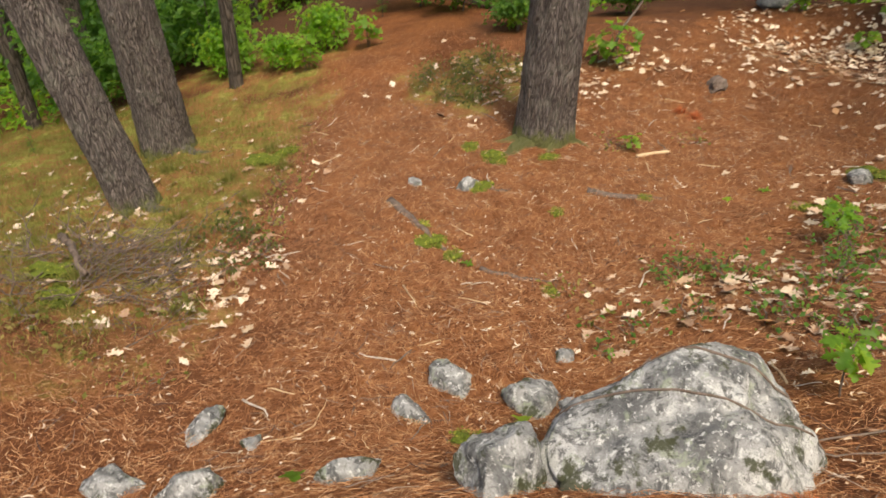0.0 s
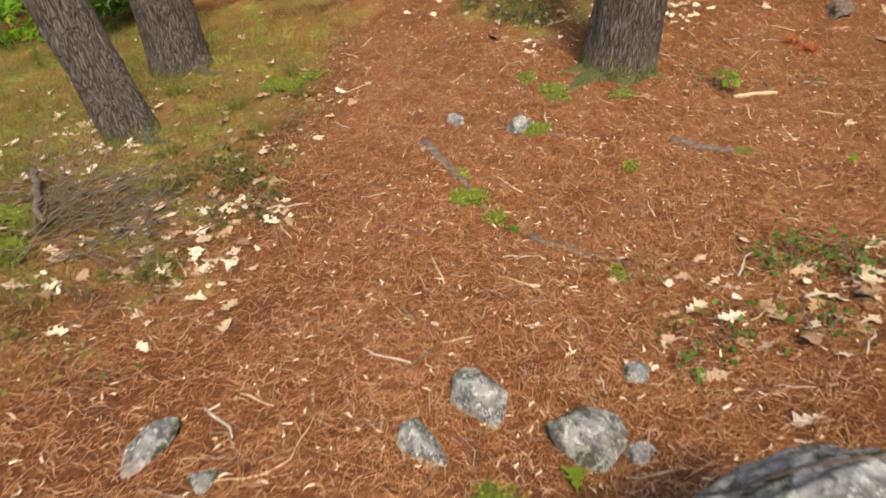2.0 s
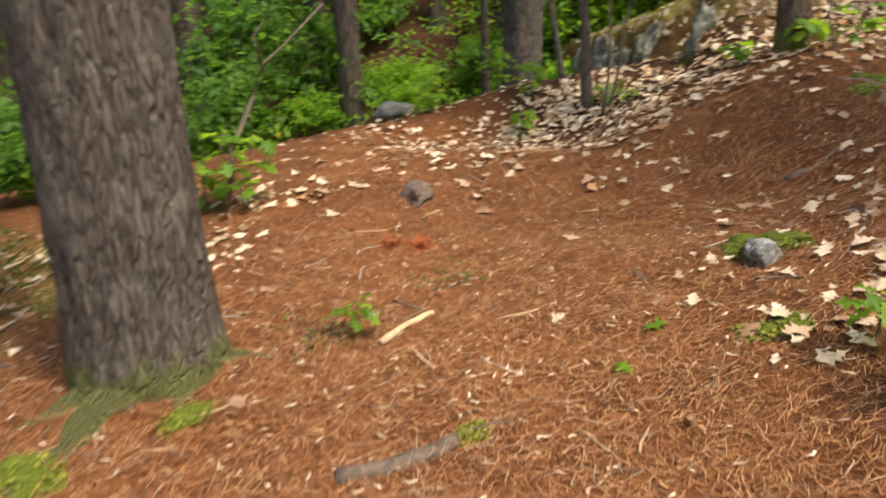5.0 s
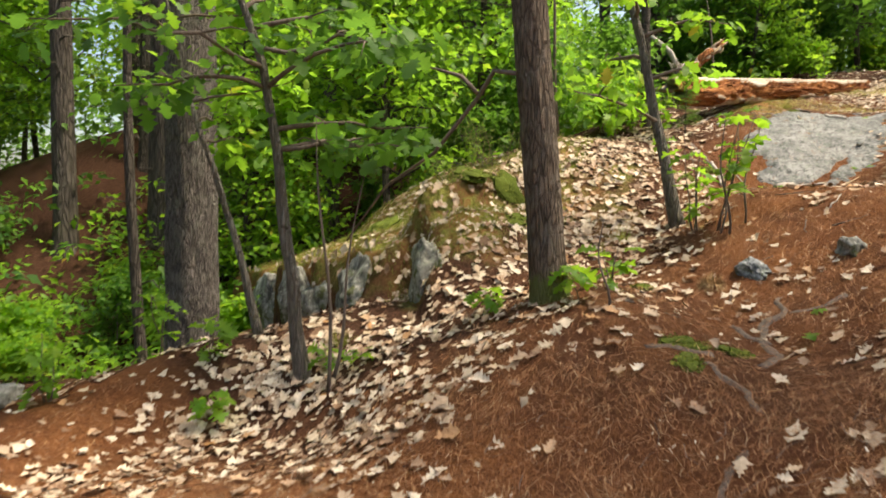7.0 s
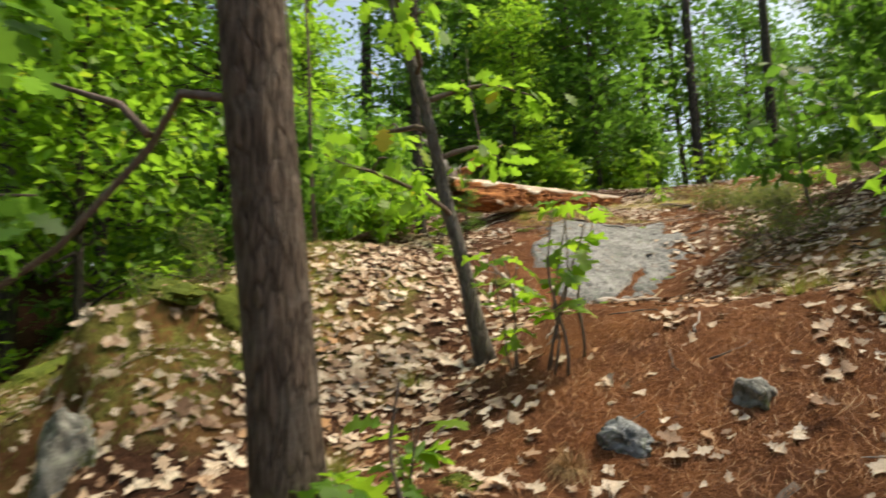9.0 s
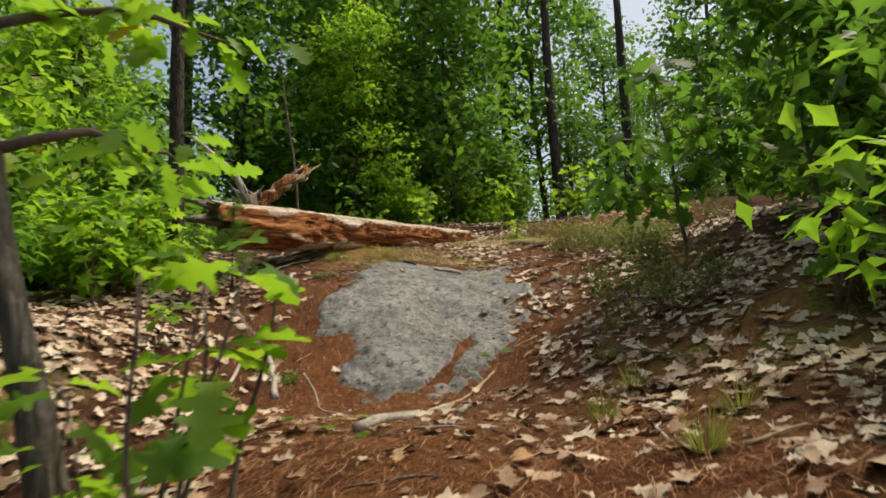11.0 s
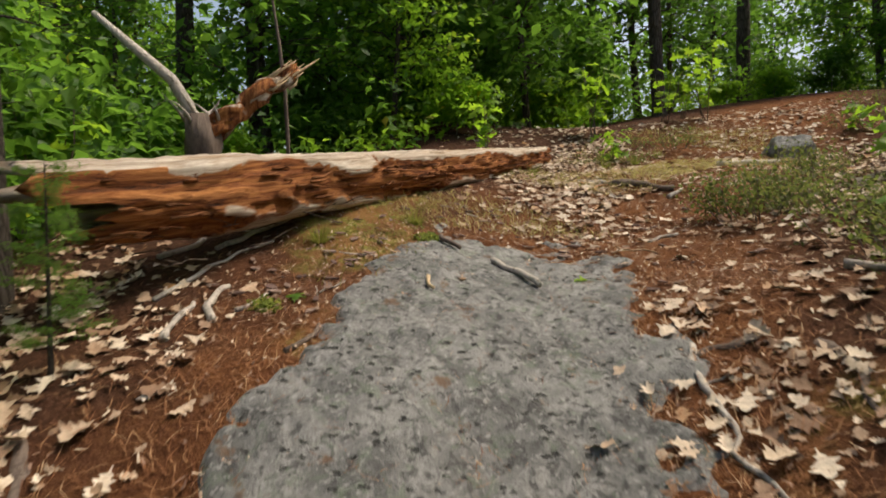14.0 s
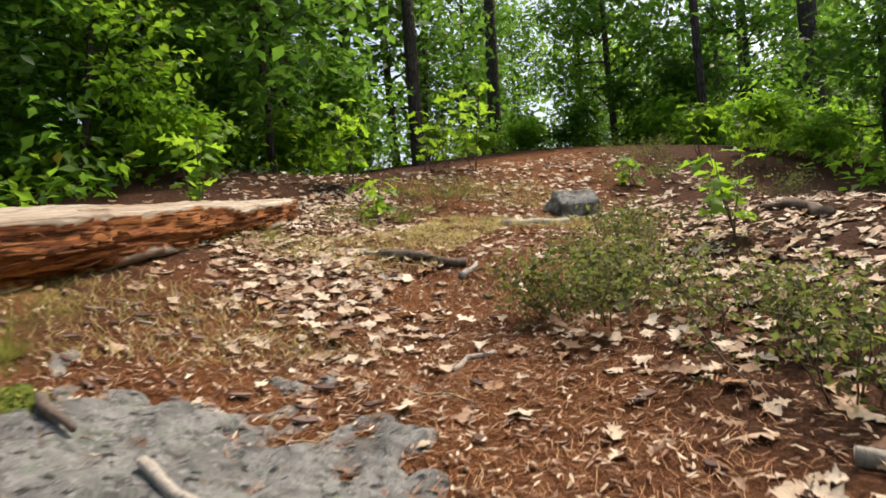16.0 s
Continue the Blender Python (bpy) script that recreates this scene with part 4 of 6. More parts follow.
def wooded(x, y):
    """How densely the woods grow here: none on the open trail and bank."""
    d = min(float(near_line(np.array([x]), np.array([y]), line)[0]) for line in (PATHS, TRAIL_AHEAD, TRAIL_LEFT))
    if d < 4.0 or (3 < x < 12 and 4 < y < 12.5) or (8 < x < 19 and -1.5 < y < 8.6):
        return False
    return True


def scatter(kit, count, box, gap, sizes):
    done = 0
    for _ in range(count * 40):
        if done >= count:
            break
        x, y = rng.uniform(box[0], box[1]), rng.uniform(box[2], box[3])
        if not wooded(x, y) or any((x - a) ** 2 + (y - b) ** 2 < gap * gap for a, b in taken):
            continue
        taken.append((x, y))
        put_copy(kit, int(rng.integers(len(kit))), x, y, float(rng.uniform(0, 360)), float(rng.uniform(*sizes)))
        done += 1


scatter(OAKS, 46, (20.5, 42, -22, 26), 1.8, (0.75, 1.15))
scatter(OAKS[:2], 9, (8, 18, 12.5, 28), 1.7, (0.7, 1.05))
scatter(OAKS, 9, (4, 20, -14, -4), 1.8, (0.6, 0.9))
scatter(PINES, 5, (8, 26, 9, 26), 2.0, (0.8, 1.1))
scatter(PINES, 18, (-16, 8, 11, 26), 1.7, (0.7, 1.1))
scatter(OAKS[2:], 10, (-14, 8, 12, 26), 1.7, (0.6, 0.9))
scatter(OAKS, 14, (-6, 18, 18, 40), 1.9, (0.8, 1.2))
scatter(OAKS, 6, (14, 20.4, 13, 21), 1.7, (0.7, 1.0))
scatter(PINES, 3, (12, 20, 13, 22), 1.6, (0.8, 1.0))
scatter(BARE, 44, (14, 44, -20, 28), 1.2, (0.4, 0.9))
scatter(BARE, 14, (-14, 12, 11, 26), 1.2, (0.5, 0.9))
scatter(BUSHES, 85, (17, 30, -12, 18), 1.0, (0.6, 1.3))
scatter(BUSHES, 60, (-12, 16, 9.5, 18), 1.0, (0.5, 1.1))



def undergrowth(name, label, count, spots, size, material, seed, tall):
    """Low leaves over the floor of the woods, as one sheet."""
    rng = np.random.default_rng(seed)
    c = []
    while len(c) < count:
        x0, x1, y0, y1 = spots[int(rng.integers(len(spots)))]
        x, y = rng.uniform(x0, x1), rng.uniform(y0, y1)
        if wooded(x, y) and noise.noise(Vector((x * 0.6, y * 0.6, 5))) > -0.25:
            c.append((x, y, float(height(x, y)[0]) + tall * rng.uniform(0.05, 1) ** 1.4))
    v, f = leaf_cloud(rng, c, 7, (0.16, 0.16, 0.07), size, True)
    tagged(new(name, fast_mesh(name, v, f, material)), label, "undergrowth", kind="stuff")


undergrowth("undergrowth", "low green seedlings and ferns on the woodland floor", 2600, [(-12, 12, 9.3, 17), (17, 30, -9, 14)], 0.16, M["green"], 71, 0.55)
undergrowth("undergrowth", "shade-toned green brush between the trunks", 2000, [(-14, 16, 10.5, 24), (19, 34, -14, 18)], 0.2, M["dark_green"], 72, 2.2)


def far_woods():
    """The leafy distance that closes the view all round."""
    rng = np.random.default_rng(81)
    c = []
    for _ in range(2100):
        a, d = rng.uniform(0, 6.283), rng.uniform(36, 62)
        x, y = 8 + math.cos(a) * d, 5 + math.sin(a) * d
        c.append((x, y, float(height(x, y)[0]) + rng.uniform(0, 1) ** 1.5 * 15))
    v, f = leaf_cloud(rng, c, 12, (1.3, 1.3, 0.8), 0.75)
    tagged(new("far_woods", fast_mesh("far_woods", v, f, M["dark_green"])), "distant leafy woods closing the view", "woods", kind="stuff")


far_woods()

# ---- fallen log ----


def fallen_log():
    a, b = Vector((12.58, 7.34, 3.24)), Vector((18.75, 4.05, 4.12))
    ob = thing("fallen_log", "broken fallen tree trunk, bleached on top with rust-brown rotten sides", "log")
    long = (b - a).length
    way = (b - a).normalized()
    side = way.cross(Vector((0, 0, 1))).normalized()       # towards the trail
    up = side.cross(way)
    sides, rings = 48, 150
    vs, fs, rot = [], [], []
    for i in range(rings + 1):
        t = i / rings
        r = lerp(0.245, 0.15, t) * (1 + 0.06 * noise.noise(Vector((t * 9, 0, 4))))
        for s in range(sides):
            g = 2 * math.pi * s / sides
            q = side * math.cos(g) + up * math.sin(g)
            face = math.cos(g - 0.1)
            n = noise.fractal(Vector((t * 9.0, math.cos(g) * 0.9, math.sin(g) * 0.9)), 1.0, 2.0, 3)
            decay = face * 0.8 - max(0, math.sin(g)) * 0.75 + 0.75 * n + 0.15 * math.sin(t * 17)
            jag = noise.noise(Vector((math.cos(g) * 2.2, math.sin(g) * 2.2, 7)))
            cut = 0.0
            if decay > 0.28:
                cut = 0.05 + 0.05 * abs(noise.noise(Vector((t * 14, math.cos(g) * 5, math.sin(g) * 5))))
            rr = r - cut + 0.012 * noise.noise(Vector((t * 60, math.cos(g) * 6, math.sin(g) * 6)))
            d = t * long
            if t < 0.12:
                d = d + (0.45 * (0.5 + jag) - (0.35 if math.sin(g) > 0.2 else 0.0)) * (1 - t / 0.12)
                rr *= lerp(0.72, 1.0, t / 0.12) if math.sin(g) < 0 else 1.0
            if t > 0.95:
                d = d + 0.16 * jag * (t - 0.95) / 0.05
            vs.append(a + way * d + q * rr)
            rot.append(min(1.0, max(0.0, 0.5 + (decay - 0.28) * 1.6 + (0.6 if t > 0.985 or (t < 0.09 and math.sin(g) < 0.75) else 0))))
    for i in range(rings):
        for s in range(sides):
            n = (s + 1) % sides
            fs.append((i * sides + s, i * sides + n, (i + 1) * sides + n, (i + 1) * sides + s))
    base = len(vs)
    vs += [a + way * 0.9, b - way * 0.35]
    rot += [1.0, 1.0]
    for s in range(sides):
        n = (s + 1) % sides
        fs.append((s, base, n))
        fs.append((rings * sides + s, rings * sides + n, base + 1))
    frame_m = Matrix((side, up, way)).transposed().to_4x4()
    inv = frame_m.inverted()
    ob.matrix_basis = Matrix.Translation(a) @ frame_m
    local = [inv @ (Vector(v) - a) for v in vs]
    me = mesh_of("trunk", local, fs, M["log"])
    layer = me.attributes.new("rot", "FLOAT", "POINT")
    layer.data.foreach_set("value", rot)
    piece("trunk", me, ob)
    # splinters of broken wood along the decayed side
    r2 = np.random.default_rng(5)
    chunks = []
    for _ in range(110):
        t, g = r2.uniform(0.02, 0.97), r2.uniform(-1.3, 0.9)
        rr = lerp(0.225, 0.145, t) - 0.03
        c = Vector((math.cos(g) * rr, math.sin(g) * rr, t * long))
        n = r2.uniform(0.06, 0.26)
        chunks.append(tube([c, c + Vector((0.01, 0.0, n * 0.5)), c + Vector((0.025 * r2.normal(), 0.02 * r2.normal(), n))], [0.012, 0.010, 0.002], 4))
    v, f = joined(chunks)
    piece("torn_wood", mesh_of("torn_wood", v, f, M["log_rot"]), ob, kind="stuff")
    return ob


fallen_log()


def broken_fork():
    """The upended stub of a forked limb behind the log."""
    x, y = 15.05, 7.45
    z = ground_z(x, y)
    ob = thing("broken_fork", "splintered forked dead limb standing up behind the log", "branch", (x, y, z))
    v, f = tube([(0, 0, -0.1), (0.03, 0.02, 0.25), (-0.02, 0.0, 0.5), (0.0, 0.02, 0.72)], [0.13, 0.12, 0.14, 0.12], 18, 0.5, 2)
    piece("base", mesh_of("base", v, f, M["dark_stick"]), ob)
    spine = [Vector((0.0, 0, 0.55)).lerp(Vector((0.44, -0.68, 1.22)), k / 14) + Vector((0.02 * math.sin(k * 1.3), 0.015 * math.cos(k * 1.9), 0.02 * math.sin(k * 0.9))) for k in range(15)]
    v, f = tube(spine, [0.095 - 0.0028 * k - (0.03 if k == 14 else 0) for k in range(15)], 20, 1.1, 5)
    v = [q + Vector((0.5, -0.6, 0.6)) * (0.16 * max(0.0, noise.noise(Vector((i % 20, 3.3, 1.7)) * 0.6)) if i // 20 > 11 else 0.0) for i, q in enumerate(v)]
    me = mesh_of("limb", v, f, M["log"])
    layer = me.attributes.new("rot", "FLOAT", "POINT")
    layer.data.foreach_set("value", [min(1.0, max(0.0, 0.45 + 0.9 * noise.noise(q * 9))) for q in v])
    piece("limb", me, ob, label="split pale limb with orange wood")
    v, f = tube([(-0.02, 0.03, 0.5), (-0.05, 0.10, 0.8), (-0.12, 0.20, 1.0), (-0.2, 0.42, 1.2), (-0.25, 0.75, 1.5)], [0.06, 0.055, 0.045, 0.038, 0.022], 10, 0.2, 3)
    piece("limb", mesh_of("limb", v, f, M["stick"]), ob, label="bare grey limb")
    r2 = np.random.default_rng(9)
    for _ in range(16):
        st = spine[int(r2.integers(4, 14))] + Vector(r2.normal(0, 0.045, 3))
        n = r2.uniform(0.12, 0.3)
        v, f = tube([st, st + Vector((0.25, -0.38, 0.36)) * n, st + Vector((0.5, -0.78, 0.75)) * n + Vector(r2.normal(0, 0.015, 3))], [0.016, 0.013, 0.002], 5, 0.3)
        piece("splinter", mesh_of("splinter", v, f, M["pale_stick"]), ob)
    for _ in range(14):
        a, n = r2.uniform(0, 6.28), r2.uniform(0.1, 0.28)
        st = Vector((r2.normal() * 0.07, r2.normal() * 0.07, 0.62))
        v, f = tube([st, st + Vector((math.cos(a) * n * 0.5, math.sin(a) * n * 0.5, n * 0.6)), st + Vector((math.cos(a) * n, math.sin(a) * n, n))], [0.018, 0.014, 0.003], 6, 0.2)
        piece("splinter", mesh_of("splinter", v, f, M["stick"]), ob)


broken_fork()

# ---- litter: leaves, needles, grass ----
OAK_LEAF = [(0.0, 0.012), (0.14, 0.02), (0.20, 0.15), (0.27, 0.18), (0.31, 0.09), (0.39, 0.12), (0.45, 0.30), (0.52, 0.31), (0.55, 0.13), (0.63, 0.15), (0.70, 0.34), (0.78, 0.31), (0.79, 0.14), (0.88, 0.17), (0.95, 0.10), (1.0, 0.01)]


def leaf_shape(curl, bend, short=False):
    prof = OAK_LEAF[::2] if short else OAK_LEAF
    if short:
        prof = [(0, 0.01), (0.16, 0.03), (0.25, 0.20), (0.34, 0.11), (0.48, 0.32), (0.57, 0.15), (0.72, 0.35), (0.80, 0.17), (0.92, 0.16), (1.0, 0.02)]
    vs, fs = [], []
    for t, w in prof:
        z = bend * (t - 0.5) ** 2
        wl, wr = w * (1 + 0.25 * math.sin(t * 9 + bend * 20)), w * (1 + 0.25 * math.cos(t * 8 + curl * 20))
        vs += [(t, wl, z + curl * w + 0.09 * math.sin(t * 13 + curl * 30) * w * 2), (t, 0.03 * math.sin(t * 4 + bend * 9), z), (t + 0.02, -wr, z + curl * w * 1.2 + 0.09 * math.cos(t * 11 + bend * 30) * w * 2)]
    for i in range(len(prof) - 1):
        a = i * 3
        fs += [(a, a + 1, a + 4, a + 3), (a + 1, a + 2, a + 5, a + 4)]
    return np.array(vs), fs


def litter_weight(x, y):
    """Where the dry leaves lie, 0 to 1."""
    w = 0.0
    for cx, cy, rx, ry, k in ((6.0, 8.8, 1.9, 1.1, 1.2), (8.6, 8.4, 2.6, 1.6, 1.2), (9.8, 10.2, 1.8, 1.8, 0.7), (9.6, 3.7, 3.0, 1.2, 1.0), (13.2, 2.0, 2.6, 1.05, 1.0), (16.5, 0.4, 2.6, 1.0, 0.7),
                              (9.9, 7.5, 1.6, 1.2, 0.9), (12.0, 7.6, 1.6, 0.8, 0.9), (16.2, 4.3, 1.5, 0.6, 0.9), (18.5, 3.6, 2.4, 1.2, 0.6), (8.4, 10.6, 1.1, 1.2, 0.8), (7.6, 8.5, 0.7, 0.6, 0.5), (0.7, 8.5, 1.0, 0.9, 0.30), (2.2, 4.0, 1.0, 0.7, 0.30), (3.9, 5.5, 0.9, 0.6, 0.6),
                              (-1.95, 4.7, 0.6, 0.7, 0.32), (2.0, 8.8, 0.6, 0.4, 0.30), (-4.0, 6.5, 2.0, 2.0, 0.04), (8.6, 5.5, 1.8, 0.9, 0.16), (19.5, 0.5, 3, 2, 0.3), (-3.2, 5.6, 1.6, 1.6, 0.16), (-1.75, 4.5, 0.4, 0.6, 0.5), (1.9, 4.1, 0.7, 0.4, 0.6), (11.7, 4.2, 1.5, 0.3, 0.9), (7, 4.2, 1.5, 0.8, 0.7), (5.0, 10.0, 1.4, 1.0, 0.5), (7.6, 6.2, 2.2, 0.9, 0.12), (-2.0, 5.8, 0.7, 1.2, 0.14)):
        d = ((x - cx) / rx) ** 2 + ((y - cy) / ry) ** 2
        w = max(w, k * math.exp(-d * 1.1))
    w *= 1 - 0.85 * math.exp(-(((x - 13.7) / 1.0) ** 2 + ((y - 4.1) / 0.55) ** 2))
    w *= 1 - 0.6 * math.exp(-(((x - 7.4) / 0.45) ** 2 + ((y - 8.8) / 0.4) ** 2))
    return w * (0.65 + 0.9 * max(-0.5, noise.noise(Vector((x * 1.1, y * 1.1, 20)))))


def leaf_litter():
    ob = thing("leaf_litter", "drift of pale dry oak leaves on the forest floor", "fallen leaves", kind="stuff")
    rng = np.random.default_rng(3)
    singles = [mesh_of("leaf", leaf_shape(c, b)[0].tolist(), leaf_shape(c, b)[1], M["dead_leaf_one"]) for c, b in ((0.18, 0.25), (-0.12, 0.35), (0.3, -0.2), (0.1, 0.15), (-0.25, 0.4), (0.5, 0.3))]
    shapes = [leaf_shape(c, b, True) for c, b in ((0.15, 0.2), (-0.2, 0.3), (0.35, -0.25), (0.05, 0.15), (0.6, 0.3), (-0.3, -0.2), (0.25, 0.45))]
    vs, fs, k, one, n_all = [], [], 0, 0, 0
    for _ in range(230000):
        x, y = rng.uniform(-6, 23), rng.uniform(-2, 13)
        if rng.uniform() > litter_weight(x, y) or n_all > 26000:
            continue
        if 10.6 < x < 14 and 4.75 < y < 6.5 and rng.uniform() < 0.97:
            continue
        s = 0.045 + 0.10 * rng.uniform() ** 1.3
        m = tilt_at(x, y, rng.uniform(0, 6.283)) @ Matrix.Translation((0, 0, rng.uniform(0.004, 0.022))) @ Matrix.Rotation(rng.normal() * 0.17, 4, "X") @ Matrix.Rotation(rng.normal() * 0.15, 4, "Y") @ Matrix.Scale(s, 4)
        n_all += 1
        if one < 295 and ((5 < x < 7.5 and 7 < y < 9.3) or (-2.4 < x < 2.6 and 3.4 < y < 5.3) or (9.2 < x < 10.6 and y > 3)):
            piece("leaf", singles[one % 6], ob, m)
            one += 1
            continue
        v, f = shapes[n_all % 7]
        a = np.array(m)
        vs.append(v @ a[:3, :3].T + a[:3, 3])
        fs.append(np.array(f) + k)
        k += len(v)
    piece("leaves", fast_mesh("leaves", np.concatenate(vs), np.concatenate(fs), M["dead_leaf"]), ob, kind="stuff")


leaf_litter()


def strands(name, label, category, count, box, weight, length, width, material, rise, seed, lift=0.004, size_up=0.0):
    """Thousands of needles or blades as one sheet of litter."""
    rng = np.random.default_rng(seed)
    x, y = rng.uniform(box[0], box[1], count * 3), rng.uniform(box[2], box[3], count * 3)
    keep = rng.uniform(0, 1, count * 3) < weight(x, y)
    x, y = x[keep][:count], y[keep][:count]
    n = len(x)
    z = height(x, y) + np.array([ripple(a, b) for a, b in zip(x, y)]) + lift + rng.uniform(0, 0.014, n)
    yaw, ln = rng.uniform(0, 2 * np.pi, n), rng.uniform(*length, n)
    e = 0.05
    sx, sy = (height(x + e, y) - height(x - e, y)) / (2 * e), (height(x, y + e) - height(x, y - e)) / (2 * e)
    dx, dy = np.cos(yaw), np.sin(yaw)
    up = rng.normal(0, 0.10, n) if rise == 0 else rng.uniform(rise * 0.5, rise * 1.3, n)
    dz = dx * sx + dy * sy + up
    p = np.stack([x, y, z], 1)
    d = np.stack([dx, dy, dz], 1)
    d /= np.linalg.norm(d, axis=1)[:, None]
    w = np.stack([-dy, dx, 0 * dx], 1) * width
    sag = np.stack([-dy, dx, 0 * dx], 1) * rng.normal(0, 0.13, n)[:, None] * ln[:, None]
    v = np.stack([p - w, p + w, p + d * ln[:, None] * 0.5 + sag + w, p + d * ln[:, None] * 0.5 + sag - w, p + d * ln[:, None] + w * 0.3, p + d * ln[:, None] - w * 0.3], 1).reshape(-1, 3)
    f = (np.arange(n)[:, None, None] * 6 + np.array([(0, 1, 2, 3), (3, 2, 4, 5)])[None]).reshape(-1, 4)
    ob = new(name, fast_mesh(name, v, f, material))
    return tagged(ob, label, category, kind="stuff")


def needle_share(x, y):
    needle, moss = covers(x, y)
    return (0.06 + 0.94 * needle) * (1 - 0.7 * moss) * smooth_step(12.6, 5.5, y)


strands("pine_needles", "carpet of rusty dry pine needles", "pine needles", 230000, (-3.2, 5.4, 0.4, 10.6), needle_share, (0.05, 0.11), 0.0009, M["needle"], 0, 1)
strands("pine_needles", "thinner scatter of rusty needles up the slope", "pine needles", 60000, (5.0, 18.0, 2.5, 8.5), lambda x, y: 0.10 + 0.9 * covers(x, y)[0], (0.06, 0.12), 0.0013, M["needle"], 0, 2)
strands("grass", "sparse yellow-green grass and moss blades", "grass", 42000, (-7, 20, 1.5, 12), lambda x, y: np.clip(covers(x, y)[1] - 0.25, 0, 1), (0.05, 0.13), 0.0018, M["grass"], 1.0, 4)

strands("grass", "short yellow-green moss and grass on the bank", "grass", 40000, (-7, -1.0, 2.8, 9.5), lambda x, y: np.clip(covers(x, y)[1], 0, 1) * (0.35 + 0.65 * (np.sin(x * 3.1 + 2 * np.sin(y * 1.7)) * np.sin(y * 2.7) > -0.2)), (0.025, 0.07), 0.0022, M["grass"], 1.4, 14)

strands("grass", "pale straw-coloured grass along the upper trail", "grass", 9000, (14.6, 20.5, 0.5, 6.6), lambda x, y: smooth_step(2.2, 0.8, near_line(x, y, TRAIL_UP)) * (np.sin(x * 2.3 + 1.7 * np.sin(y * 2.1)) > -0.1), (0.05, 0.12), 0.0022, M["pale_grass"], 0.7, 15)
strands("grass", "mossy green and yellow blades on the ledge", "grass", 18000, (6.6, 11.0, 8.0, 13.2), lambda x, y: np.clip(covers(x, y)[1] - 0.15, 0, 1), (0.03, 0.09), 0.0026, M["grass"], 1.0, 16)

# ---- roots, sticks and other things on the ground ----


def ground_path(points, up=0.0, steps=4):
    """A smooth line over the ground through the given places."""
    out = []
    for i, ((x0, y0), (x1, y1)) in enumerate(zip(points, points[1:])):
        for k in range(steps):
            t = k / steps
            x, y = lerp(x0, x1, t), lerp(y0, y1, t)
            x += 0.05 * noise.noise(Vector((x * 5, y * 5, i)))
            y += 0.05 * noise.noise(Vector((x * 5, y * 5, i + 9)))
            out.append((x, y, ground_z(x, y) + up))
    x, y = points[-1]
    out.append((x, y, ground_z(x, y) + up))
    return out


def bar(name, label, category, path, r0, r1, material, sides=8, rough=0.25, group="", seed=1.0):
    """A stick or root as one mesh with its origin at its first end."""
    o = Vector(path[0])
    n = len(path)
    v, f = tube([Vector(p) - o for p in path], [lerp(r0, r1, k / (n - 1)) for k in range(n)], sides, rough, seed)
    ob = new(name, mesh_of(name, v, f, material))
    ob.location = o
    return tagged(ob, label, category, group)


# mossy roots at the foot of the big pine
foot = Vector(PINE_MAIN.location)
for k, (ends, r) in enumerate([([(0.85, 6.95), (0.60, 6.75), (0.42, 6.66)], 0.12), ([(0.98, 6.95), (0.98, 6.78), (0.95, 6.66)], 0.12), ([(0.75, 7.05), (0.55, 6.97), (0.42, 6.95)], 0.10), ([(1.15, 7.0), (1.38, 6.85)], 0.09)]):
    path = [Vector(p) - foot for p in ground_path(ends, -0.03)]
    n = len(path)
    v, f = tube(path, [lerp(r, 0.03, (j / (n - 1)) ** 0.8) for j in range(n)], 12, 0.4, k)
    piece("root", mesh_of("root", v, f, M["pine"]), PINE_MAIN, label="mossy surface root")

for tree, ends in ((PINE_LEAN, [(-2.72, 5.98), (-2.55, 5.85), (-2.42, 5.82)]), (PINE_LEAN, [(-2.85, 5.95), (-2.85, 5.78), (-2.80, 5.66)]), (PINE_BACK, [(-3.1, 7.65), (-2.85, 7.5), (-2.65, 7.48)]), (PINE_BACK, [(-3.3, 7.55), (-3.35, 7.3)])):
    path = [Vector(q) - Vector(tree.location) for q in ground_path(ends, -0.02)]
    n = len(path)
    v, f = tube(path, [lerp(0.09, 0.025, j / (n - 1)) for j in range(n)], 12, 0.4, n)
    piece("root", mesh_of("root", v, f, M["pine"]), tree, label="mossy surface root")

